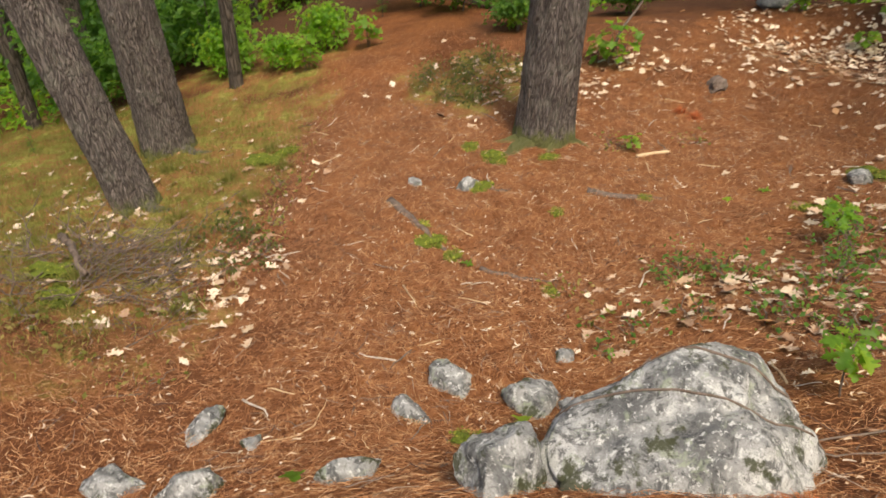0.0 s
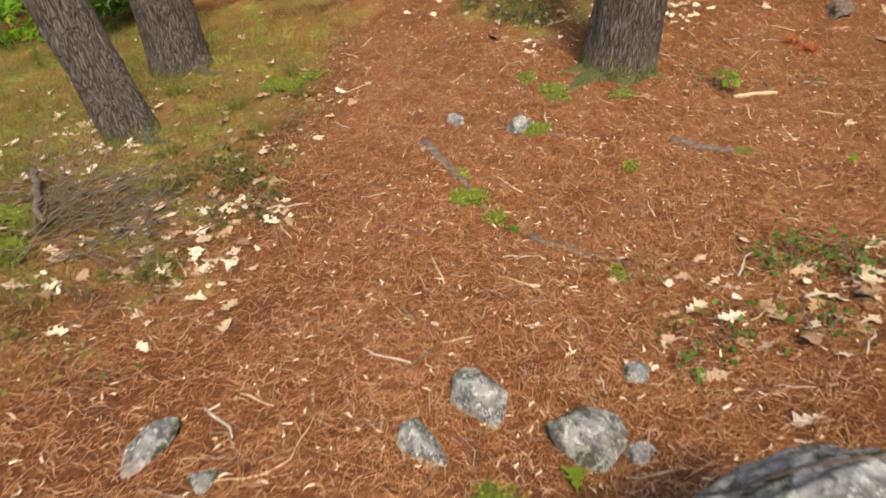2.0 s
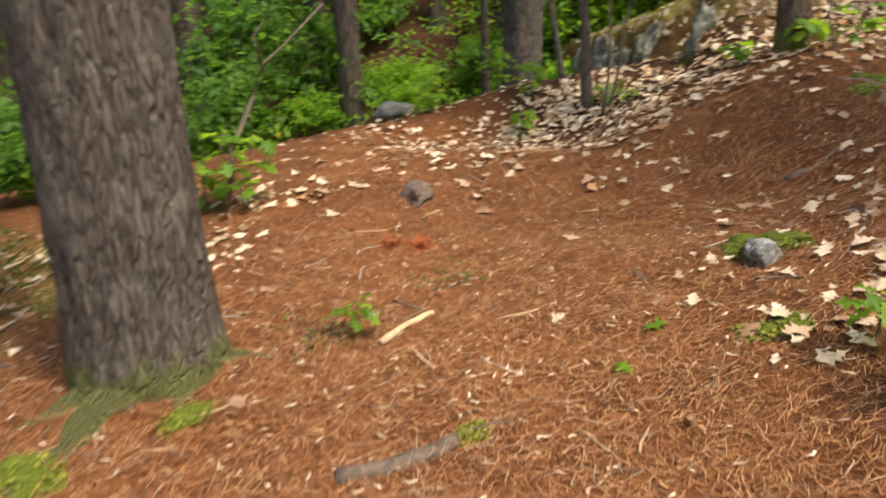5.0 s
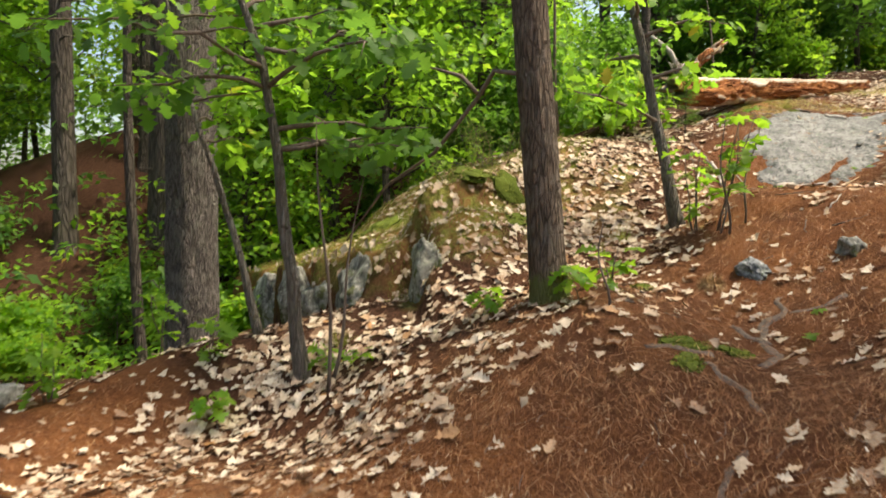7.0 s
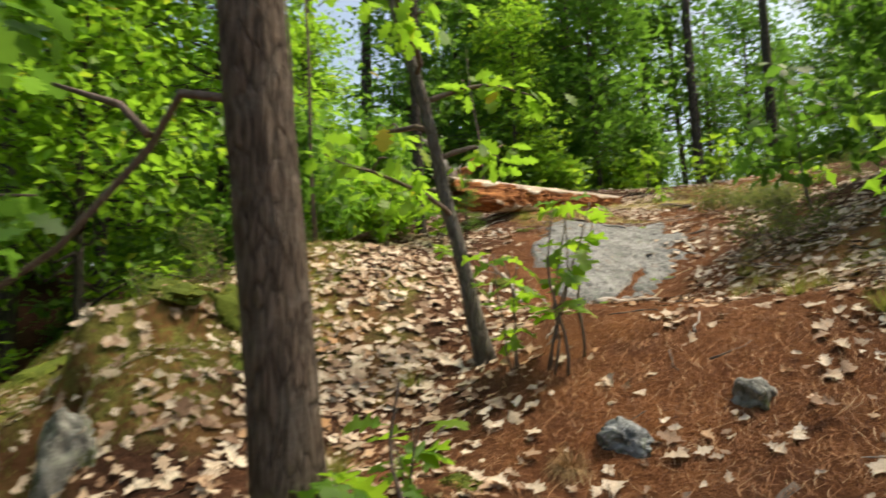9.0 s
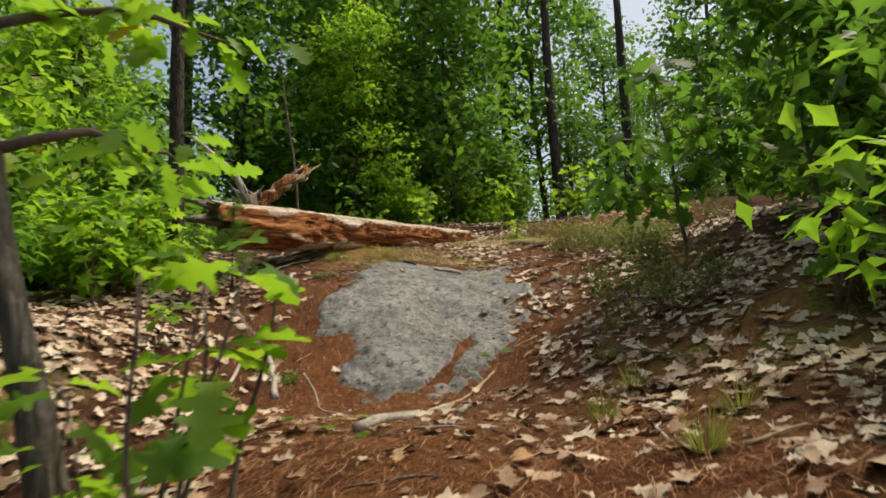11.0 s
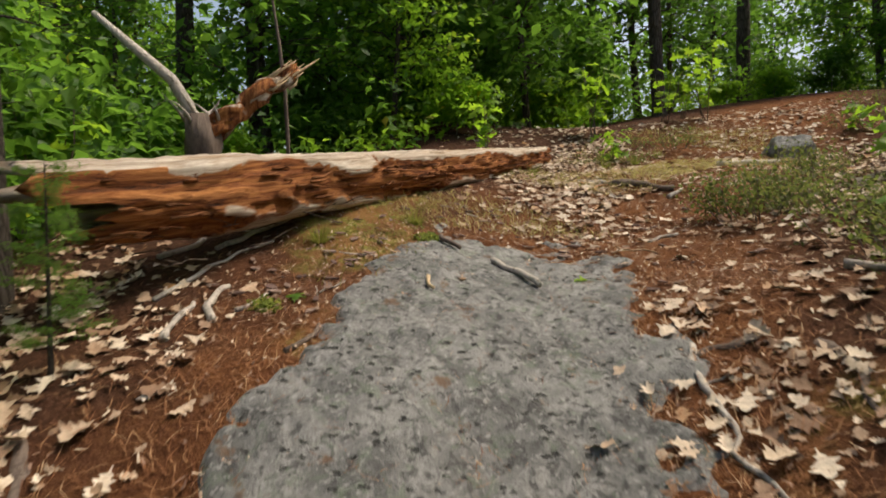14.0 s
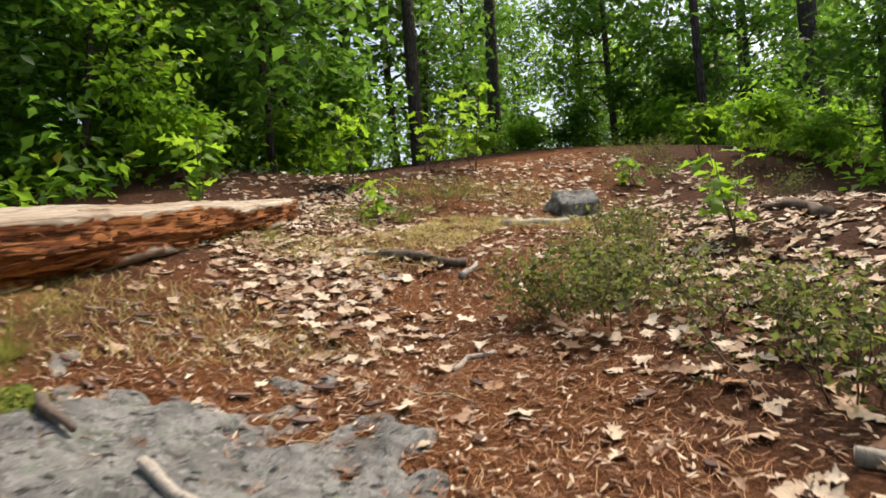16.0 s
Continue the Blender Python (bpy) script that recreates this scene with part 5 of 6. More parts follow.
ROOTS = [
    ([(-0.50, 5.80), (-0.23, 5.43), (0.0, 5.09)], 0.045, 0.02, "grey worn root across the needle trail"),
    ([(0.22, 6.08), (0.42, 6.0), (0.55, 6.02)], 0.03, 0.015, "grey worn root across the needle trail"),
    ([(0.25, 4.85), (0.55, 4.72), (0.75, 4.62)], 0.03, 0.015, "grey worn root across the needle trail"),
    ([(1.2, 5.95), (1.55, 5.87), (1.85, 5.9)], 0.05, 0.02, "grey worn root across the needle trail"),
    ([(3.09, 6.36), (3.02, 6.15), (2.95, 5.91)], 0.035, 0.015, "bare brown root beside the trail"),
    ([(4.45, 6.35), (4.75, 6.2), (5.1, 6.0)], 0.05, 0.03, "thick dark root on the trail"),
    ([(6.9, 5.98), (6.62, 5.97), (6.5, 6.08), (6.16, 6.06), (5.95, 5.98), (5.7, 6.1)], 0.05, 0.05, "gnarled grey root winding over the trail"),
    ([(5.62, 6.7), (5.66, 6.52), (5.70, 6.36)], 0.04, 0.05, "gnarled grey root winding over the trail"),
    ([(5.55, 6.36), (5.40, 6.28), (5.25, 6.15), (5.05, 6.02)], 0.05, 0.04, "gnarled grey root winding over the trail"),
    ([(6.78, 5.58), (6.7, 5.78), (6.62, 5.92)], 0.05, 0.04, "gnarled grey root winding over the trail"),
    ([(6.42, 6.28), (6.28, 6.18), (6.2, 6.05)], 0.05, 0.05, "gnarled grey root winding over the trail"),
    ([(11.36, 6.9), (11.36, 6.72), (11.4, 6.5)], 0.055, 0.03, "dark bark-covered root beside the rock slab"),
    ([(11.95, 7.05), (11.6, 6.85), (11.36, 6.72)], 0.06, 0.05, "dark bark-covered root beside the rock slab"),
    ([(12.44, 4.15), (12.42, 4.3), (12.4, 4.42)], 0.04, 0.03, "dark root at the edge of the rock slab"),
    ([(12.3, 3.95), (12.0, 3.95), (11.7, 4.0)], 0.05, 0.03, "dark root at the edge of the rock slab"),
]
for i, (p, a, b, lab) in enumerate(ROOTS):
    bar("root", lab, "root", ground_path(p, (0.0 if "worn" in lab else -a * 0.6)), a * 0.8, b * 0.75, M["dark_stick"] if "dark" in lab or "gnarled" in lab else M["root"], 10, 0.6, "roots on the trail", i * 1.7)

STICKS = [  # path, radii, material, label
    ([(1.79, 6.67), (1.95, 6.73), (2.12, 6.73)], 0.022, 0.02, "pale_stick", "short peeled pale stick on pine needles"),
    ([(-0.28, 4.57), (-0.18, 4.31)], 0.008, 0.006, "pale_stick", "thin pale twig on pine needles"),
    ([(-0.9, 2.95), (-0.62, 3.1), (-0.6, 3.35)], 0.006, 0.004, "pale_stick", "thin pale twig on pine needles"),
    ([(9.30, 5.95), (9.45, 5.82), (9.66, 5.68)], 0.035, 0.03, "stick", "thick weathered grey stick on the trail"),
    ([(9.98, 5.6), (10.3, 5.47), (10.57, 5.36), (11.05, 5.04)], 0.014, 0.012, "pale_stick", "long thin brown branch below the slab"),
    ([(9.76, 5.46), (10.05, 5.38), (10.3, 5.33)], 0.02, 0.014, "stick", "weathered grey stick on the trail"),
    ([(10.72, 6.5), (11.0, 6.58), (11.32, 6.68)], 0.028, 0.03, "stick", "straight grey stick beside the slab"),
    ([(10.76, 6.82), (11.08, 6.8)], 0.018, 0.015, "stick", "short grey stick in moss"),
    ([(11.0, 6.36), (10.85, 6.3), (10.6, 6.2), (10.46, 5.9)], 0.009, 0.006, "stick", "thin curved grey twig"),
    ([(12.47, 4.4), (12.3, 4.46), (12.07, 4.44), (11.9, 4.46), (11.64, 4.41)], 0.022, 0.016, "stick", "crooked bleached stick beside the slab"),
    ([(12.5, 6.77), (12.7, 6.76), (12.93, 6.77)], 0.026, 0.02, "stick", "bleached grey stick near the log"),
    ([(12.73, 6.63), (12.95, 6.68), (13.19, 6.67)], 0.028, 0.022, "stick", "bleached grey stick near the log"),
    ([(12.85, 6.5), (13.1, 6.42)], 0.018, 0.014, "stick", "bleached grey stick near the log"),
    ([(12.39, 6.18), (12.64, 6.08)], 0.018, 0.014, "dark_stick", "brown stick at the slab's edge"),
    ([(13.76, 5.18), (13.5, 5.05), (13.26, 4.96)], 0.024, 0.027, "stick", "bleached forked stick lying on the rock slab"),
    ([(14.15, 5.5), (13.95, 5.38)], 0.024, 0.02, "dark_stick", "dark bark chunk lying on the rock slab"),
    ([(13.25, 5.6), (13.1, 5.55)], 0.016, 0.014, "pale_stick", "short pale stick on the rock slab"),
    ([(16.06, 3.79), (15.85, 3.55), (15.67, 3.35)], 0.05, 0.045, "dark_stick", "thick broken branch lying across the upper trail"),
    ([(16.5, 4.05), (16.06, 3.79)], 0.03, 0.04, "stick", "grey branch lying across the upper trail"),
    ([(15.5, 3.45), (15.66, 3.28)], 0.03, 0.02, "stick", "short grey stick beside the branch"),
    ([(14.27, 4.03), (14.36, 3.93), (14.32, 3.80)], 0.018, 0.018, "stick", "small curved bleached stick"),
    ([(14.2, 4.26), (14.05, 4.18), (13.89, 4.1)], 0.009, 0.008, "pale_stick", "thin pale stick on wood chips"),
    ([(17.43, 2.21), (17.32, 1.52)], 0.05, 0.04, "stick", "weathered branch across the upper trail"),
    ([(14.92, 0.96), (15.6, 0.5), (16.2, 0.2)], 0.07, 0.05, "dark_stick", "dark fallen branch by the upper trail"),
    ([(14.11, 6.88), (14.35, 6.75), (14.58, 6.63)], 0.02, 0.014, "stick", "grey stick under the log"),
    ([(13.7, 6.9), (14.1, 6.7), (14.6, 6.35)], 0.022, 0.012, "stick", "grey stick under the log"),
    ([(13.5, 7.2), (14.0, 6.95), (14.3, 6.9)], 0.025, 0.015, "stick", "grey stick under the log"),
    ([(14.4, 6.9), (14.7, 6.5)], 0.016, 0.01, "stick", "grey stick under the log"),
    ([(13.0, 7.0), (13.4, 6.85), (13.9, 6.6)], 0.02, 0.01, "stick", "grey stick under the log"),
    ([(12.9, 3.5), (12.75, 3.3)], 0.04, 0.035, "stick", "stub of grey branch among dry leaves"),
    ([(12.4, 3.4), (12.9, 3.0), (13.2, 2.95)], 0.03, 0.02, "stick", "grey branch among dry leaves"),
    ([(7.9, 8.3), (8.4, 8.0), (9.0, 7.9)], 0.02, 0.012, "dark_stick", "brown stick among dry leaves"),
    ([(6.3, 8.45), (6.6, 8.2)], 0.02, 0.02, "dark_stick", "brown stick among dry leaves"),
]
for i, (p, a, b, mt, lab) in enumerate(STICKS):
    bar("stick", lab, "stick", ground_path(p, a * 0.45 + (0.045 if "on the rock slab" in lab else 0.0)), a * 0.8, b * 0.62, M[mt], 9, 0.5, "", i * 2.3)
# twigs scattered on the needles
TWIGS = []
for k in range(6):
    rr = random.Random(k)
    pts_, p = [], Vector((0, 0, 0))
    for j in range(5):
        pts_.append(p.copy())
        p += Vector((0.045, rr.uniform(-0.014, 0.014), rr.uniform(-0.002, 0.003)))
    v, f = tube(pts_, [0.005, 0.0048, 0.0042, 0.0036, 0.0025], 5, 0.2, k)
    TWIGS.append(mesh_of("twig", v, f, M["pale_stick"] if k % 3 == 0 else M["dark_stick"] if k % 3 == 1 else M["stick"]))
rng = np.random.default_rng(17)
for k in range(210):
    if k < 140:
        x, y = rng.uniform(-1.6, 4.2), rng.uniform(2.6, 8.2)
    else:
        x, y = rng.uniform(5, 15.5), rng.uniform(4.2, 6.6)
    if 0.3 < x < 1.8 and 2 < y < 3:
        continue
    ob = new("twig", TWIGS[k % 6])
    ob.matrix_basis = tilt_at(x, y, rng.uniform(0, 6.28)) @ Matrix.Translation((0, 0, 0.007)) @ Matrix.Scale(rng.uniform(0.5, 1.5), 4)
    tagged(ob, "small dry twig lying on the forest floor", "twig", "twigs on the trail")

# flakes of bark and wood chips by the log
FLAKES = []
for k in range(5):
    rr = random.Random(k + 50)
    bm = bmesh.new()
    ring = [bm.verts.new((math.cos(a) * rr.uniform(0.6, 1.0), math.sin(a) * rr.uniform(0.25, 0.45), rr.uniform(-0.05, 0.05))) for a in [i * math.tau / 8 for i in range(8)]]
    face = bm.faces.new(ring)
    ext = bmesh.ops.extrude_face_region(bm, geom=[face])
    for e in ext["geom"]:
        if isinstance(e, bmesh.types.BMVert):
            e.co.z += 0.14
            e.co.x *= 0.92
    bmesh.ops.recalc_face_normals(bm, faces=bm.faces)
    me = bpy.data.meshes.new("bark_flake")
    bm.to_mesh(me)
    bm.free()
    me.materials.append(M["flake"])
    FLAKES.append(me)
rng = np.random.default_rng(23)
n = 0
while n < 290:
    x, y = rng.normal(14.7, 1.1), rng.normal(4.9, 0.8)
    if n > 245:
        x, y = rng.normal(13.2, 0.6), rng.normal(6.2, 0.3)
    if not 12.4 < x < 17.5:
        continue
    ob = new("bark_flake", FLAKES[n % 5])
    ob.matrix_basis = tilt_at(x, y, rng.uniform(0, 6.28)) @ Matrix.Translation((0, 0, 0.012)) @ Matrix.Rotation(rng.normal() * 0.12, 4, "X") @ Matrix.Scale(rng.uniform(0.018, 0.06), 4)
    tagged(ob, "broken flake of reddish bark on the ground", "bark flake", "bark flakes by the log")
    n += 1

# ---- plants ----
GREEN_LEAVES = []
for c, b in ((0.15, -0.3), (-0.2, -0.5), (0.35, -0.2)):
    v, f = leaf_shape(c, b)
    GREEN_LEAVES.append(mesh_of("leaf", v.tolist(), f, M["green_one"]))


def seedling(x, y, tall, count, size, label, seed=0, lean=0.2, kinked=False, spread=0.5):
    """A small oak: crooked stems, each leaf a piece of its own."""
    rr = random.Random(seed)
    ob = thing("oak_seedling", label, "seedling", on_ground(x, y))
    stems = 1 if tall < 0.35 else 3
    tips = []
    for s in range(stems):
        a = rr.uniform(0, 6.28)
        p, path = Vector((rr.uniform(-0.05, 0.05) * tall, rr.uniform(-0.05, 0.05) * tall, -0.03)), []
        for k in range(6):
            path.append(p.copy())
            p += Vector((math.cos(a) * lean * tall / 5 + rr.gauss(0, 0.02) * tall, math.sin(a) * lean * tall / 5 + rr.gauss(0, 0.02) * tall, tall / 5 * rr.uniform(0.8, 1.15)))
        v, f = tube(path, [0.008 * tall ** 0.5 * (1 - 0.14 * k) + 0.001 for k in range(6)], 6, 0.2, s)
        piece("stem", mesh_of("stem", v, f, M["dark_stick"]), ob)
        tips += path[2:]
    for k in range(int(count * 1.4)):
        base = tips[k % len(tips)] if tall >= 0.35 else tips[-1 - (k % 2)]
        yaw = k * 2.4 + rr.uniform(-0.4, 0.4)
        m = Matrix.Translation(base + Vector((0, 0, rr.uniform(-0.03, 0.05) * tall))) @ Matrix.Rotation(yaw, 4, "Z") @ Matrix.Rotation(rr.uniform(-0.1, 0.75), 4, "Y") @ Matrix.Rotation(rr.gauss(0, 0.35), 4, "X") @ Matrix.Translation((0.02, 0, 0)) @ Matrix.Scale(size * rr.uniform(0.85, 1.45), 4)
        piece("leaf", GREEN_LEAVES[k % 3], ob, m)
    return ob


for i, (x, y, tall, n, size, lab) in enumerate([
        (8.0, 6.43, 1.05, 26, 0.17, "oak seedling with broad hanging green leaves beside the trail"), (8.15, 6.62, 0.8, 16, 0.16, "oak seedling with broad hanging green leaves beside the trail"),
        (6.3, 7.95, 0.25, 9, 0.12, "small green oak seedling in dry leaves"), (6.2, 7.2, 0.3, 10, 0.14, "small green oak seedling by the oak trunk"), (6.75, 7.1, 0.35, 10, 0.15, "small green oak seedling by the oak trunk"),
        (5.97, 8.77, 0.15, 6, 0.10, "small green oak seedling in dry leaves"), (5.72, 10.04, 0.4, 12, 0.15, "green oak seedling at the pine's foot"), (5.3, 9.5, 0.3, 12, 0.13, "green oak seedling in dry leaves"), (5.95, 9.05, 0.2, 9, 0.12, "small green oak seedling in dry leaves"),
        (2.8, 4.91, 0.3, 14, 0.10, "green seedling beside the needle trail"), (2.95, 5.2, 0.22, 10, 0.09, "green seedling beside the needle trail"),
        
        (1.72, 2.93, 0.32, 14, 0.085, "seedling with rounded bright green leaves by the boulder"), (1.85, 3.15, 0.25, 10, 0.085, "seedling with rounded bright green leaves by the boulder"),
        (15.0, 1.7, 0.62, 22, 0.15, "bright green oak seedling among dry leaves"), (20.3, 3.0, 1.2, 34, 0.20, "young oak with pale green leaves behind the log"), (21.0, 0.9, 1.25, 34, 0.20, "young oak with pale green leaves at the woods' edge"), (20.9, 4.9, 0.8, 22, 0.18, "young oak with yellowing leaves behind the log"),
        (1.95, 8.7, 0.55, 26, 0.13, "green oak seedling behind the big pine"), (1.75, 8.9, 0.4, 14, 0.12, "green oak seedling behind the big pine"), (9.4, 3.6, 0.8, 22, 0.17, "leafy oak sapling beside the slope"),
        (10.9, 7.3, 0.3, 10, 0.13, "small green seedling beside the slab"), (12.0, 7.4, 0.6, 22, 0.15, "green oak seedling below the log"), (12.5, 7.9, 0.9, 26, 0.17, "green oak seedling below the log"), (11.6, 8.0, 0.7, 20, 0.16, "green oak seedling on the bank"),
        (1.75, 6.85, 0.2, 8, 0.08, "tiny green seedling by the big pine"), (17.6, 4.9, 0.8, 20, 0.17, "young oak beside the log's end"), (-1.2, 10.2, 0.5, 20, 0.14, "green undergrowth at the trail's edge"), (-2.0, 9.6, 0.5, 20, 0.14, "green undergrowth at the trail's edge"), (0.9, 10.4, 0.6, 22, 0.15, "green undergrowth at the trail's edge"), (5.0, 10.9, 0.5, 18, 0.15, "green undergrowth at the trail's edge"), (5.9, 10.7, 0.55, 18, 0.15, "green undergrowth at the trail's edge"), (14.6, 8.4, 1.1, 30, 0.18, "young oak with yellow-green leaves behind the log")]):
    seedling(x, y, tall, n, size, lab, i)

rng = np.random.default_rng(51)
for k in range(16):
    x, y = rng.uniform(18.6, 23.5), rng.uniform(-4.5, 4.8)
    if near_line(np.array([x]), np.array([y]), TRAIL_UP)[0] > 1.0:
        seedling(x, y, rng.uniform(0.4, 1.0), 16, rng.uniform(0.14, 0.19), "young oak with green leaves along the ridge of the upper trail", 100 + k)


def shrub(x, y, tall, wide, seed, label, leaf="shrub", leaves=900, size=0.036):
    rng = np.random.default_rng(seed)
    ob = thing("low_shrub", label, "shrub", on_ground(x, y))
    chunks, ends = [], []
    for k in range(20):
        a, r = rng.uniform(0, 6.28), wide * math.sqrt(rng.uniform(0.02, 1)) * 0.6
        p = Vector((math.cos(a) * r, math.sin(a) * r, -0.04))
        path = []
        for j in range(5):
            path.append(p.copy())
            p += Vector((math.cos(a) * wide * 0.1 + rng.normal() * 0.02, math.sin(a) * wide * 0.1 + rng.normal() * 0.02, tall / 4 * rng.uniform(0.6, 1.2)))
        chunks.append(tube(path, [0.005, 0.0042, 0.0036, 0.003, 0.0015], 4))
        ends += [tuple(q) for q in path[2:]]
    v, f = joined(chunks)
    piece("twig_work", mesh_of("twig_work", v, f, M["dark_stick"]), ob, kind="stuff")
    v, f = leaf_cloud(rng, ends, max(1, leaves // len(ends)), (0.06, 0.06, 0.05), size)
    piece("foliage", fast_mesh("foliage", v, f, M[leaf]), ob, kind="stuff")


for i, (x, y, tall, wide, n) in enumerate([(14.45, 3.15, 0.32, 0.45, 1400), (14.8, 2.7, 0.3, 0.4, 1000), (13.3, 3.0, 0.34, 0.4, 900), (13.9, 2.7, 0.28, 0.4, 800), (10.35, 4.05, 0.35, 0.5, 1200), (11.2, 3.55, 0.3, 0.45, 900), (12.4, 3.3, 0.3, 0.4, 800), (15.6, 2.1, 0.28, 0.45, 800), (10.3, 9.2, 0.55, 0.7, 1200), (9.9, 9.6, 0.5, 0.6, 900), (-1.75, 5.2, 0.10, 0.25, 400), (-1.5, 4.9, 0.08, 0.22, 300), (0.2, 8.2, 0.14, 0.35, 600), (0.5, 8.9, 0.2, 0.5, 800), (-0.1, 8.7, 0.16, 0.35, 500), (18.5, 3.2, 0.2, 0.5, 500), (19.5, 2.0, 0.25, 0.6, 700), (19.0, -0.6, 0.25, 0.6, 700), (20.2, -1.6, 0.3, 0.6, 700), (17.2, -0.8, 0.3, 0.6, 700)]):
    shrub(x, y, tall, wide, i + 60, "low huckleberry shrub with small dull green leaves" if tall > 0.25 else "patch of low green ground plants", leaves=int(n * 1.1))


for i, (x, y, tall, wide, n, mat) in enumerate([(1.68, 4.61, 0.14, 0.22, 260, "pine_needle"), (1.95, 4.45, 0.16, 0.2, 160, "dark_green"), (1.19, 3.95, 0.07, 0.10, 60, "dark_green"), (1.53, 3.92, 0.09, 0.14, 90, "dark_green"), (1.0, 3.72, 0.06, 0.09, 50, "dark_green"), (0.86, 4.48, 0.05, 0.12, 70, "grass"), (0.98, 4.1, 0.05, 0.09, 50, "grass"),
                                                  (2.3, 4.1, 0.18, 0.25, 200, "dark_green"), (2.7, 4.5, 0.2, 0.25, 200, "dark_green"), (1.9, 3.75, 0.12, 0.2, 120, "dark_green"), (2.4, 7.0, 0.07, 0.10, 50, "grass"), (1.6, 6.9, 0.10, 0.12, 60, "grass"), (-1.45, 5.35, 0.08, 0.16, 160, "grass"), (-1.75, 4.1, 0.08, 0.2, 160, "grass"), (-2.1, 3.7, 0.08, 0.2, 160, "grass"), (-1.5, 6.1, 0.07, 0.2, 160, "grass"), (-2.6, 3.8, 0.1, 0.25, 200, "grass"), (-1.7, 3.4, 0.06, 0.15, 90, "grass"), (2.2, 3.5, 0.12, 0.2, 120, "dark_green"), (3.0, 4.9, 0.18, 0.22, 160, "dark_green")]):
    shrub(x, y, tall, wide, i + 160, "patch of low green ground plants in pine needles", mat, n, 0.04)


def moss_cushion(x, y, r, seed):
    bm = bmesh.new()
    bmesh.ops.create_icosphere(bm, subdivisions=3, radius=1.0)
    for v in bm.verts:
        q = v.co.copy()
        v.co = Vector((q.x * r, q.y * r * 0.7, q.z * r * 0.28)) * (1 + 0.65 * noise.noise(q * 1.8 + Vector((seed, 0, 0))) + 0.25 * noise.noise(q * 6))
    me = bpy.data.meshes.new("moss_cushion")
    bm.to_mesh(me)
    bm.free()
    me.materials.append(M["moss"])
    ob = new("moss_cushion", me)
    ob.matrix_basis = tilt_at(x, y, seed)
    tagged(ob, "bright green cushion of moss on the ground", "moss", "moss cushions")
    rng = np.random.default_rng(int(seed * 10))
    g = rng.uniform(0, 6.283, 260)
    d = np.sqrt(rng.uniform(0, 1, 260)) * 1.1 * r
    c = np.stack([np.cos(g) * d, np.sin(g) * d * 0.75, 0.26 * r * np.sqrt(np.clip(1 - (d / (1.15 * r)) ** 2, 0, 1))], 1)
    v, f = leaf_cloud(rng, c, 1, (0.006, 0.006, 0.006), 0.022)
    piece("fronds", fast_mesh("fronds", v, f, M["moss_frond"]), ob, kind="stuff")


for i, (x, y, r) in enumerate([(-0.12, 5.2, 0.12), (0.06, 5.02, 0.09), (-0.2, 5.45, 0.07), (0.30, 6.05, 0.10), (0.42, 6.62, 0.14), (0.95, 6.6, 0.10), (0.2, 6.85, 0.10), (2.86, 5.57, 0.09), (2.98, 5.5, 0.08), (0.15, 3.02, 0.10), (0.28, 2.9, 0.07), (10.53, 6.86, 0.14), (10.75, 6.95, 0.12), (11.1, 6.7, 0.1), (10.95, 6.45, 0.08), (7.05, 6.9, 0.10), (5.75, 6.5, 0.13), (5.5, 6.45, 0.1), (5.9, 6.25, 0.1), (-1.9, 6.9, 0.2), (-1.7, 7.1, 0.14), (-2.5, 4.2, 0.16), (-2.7, 4.5, 0.16), (8.6, 8.6, 0.2), (8.2, 8.3, 0.16), (8.35, 8.9, 0.2), (8.8, 9.2, 0.22), (3.55, 6.05, 0.14), (3.7, 5.95, 0.14), (9.0, 10.3, 0.3), (9.3, 10.9, 0.3), (14.2, 5.6, 0.12), (12.9, 6.4, 0.1), (0.72, 4.5, 0.07), (1.7, 5.9, 0.07), (0.9, 5.6, 0.06)]):
    moss_cushion(x, y, r, i * 1.3)


def tuft(x, y, count, length, material, name, label, category, seed, droop=1.0):
    rng = np.random.default_rng(seed)
    vs, fs = [], []
    for k in range(count):
        a, t = rng.uniform(0, 6.28), rng.uniform(0.2, 1.0)
        ln = length * rng.uniform(0.7, 1.2)
        d = Vector((math.cos(a), math.sin(a), 0))
        w = Vector((-d.y, d.x, 0)) * 0.0022
        b = len(vs)
        for j in range(5):
            s = j / 4
            p = d * (0.03 + ln * t * s * 0.9) + Vector((0, 0, ln * (0.9 * s * (1.1 - t * 0.5) - droop * 0.8 * s * s * t)))
            vs += [p - w * (1 - 0.8 * s), p + w * (1 - 0.8 * s)]
        fs += [(b + 2 * j, b + 2 * j + 1, b + 2 * j + 3, b + 2 * j + 2) for j in range(4)]
    ob = new(name, mesh_of(name, vs, fs, material))
    ob.location = on_ground(x, y, -0.01)
    tagged(ob, label, category)


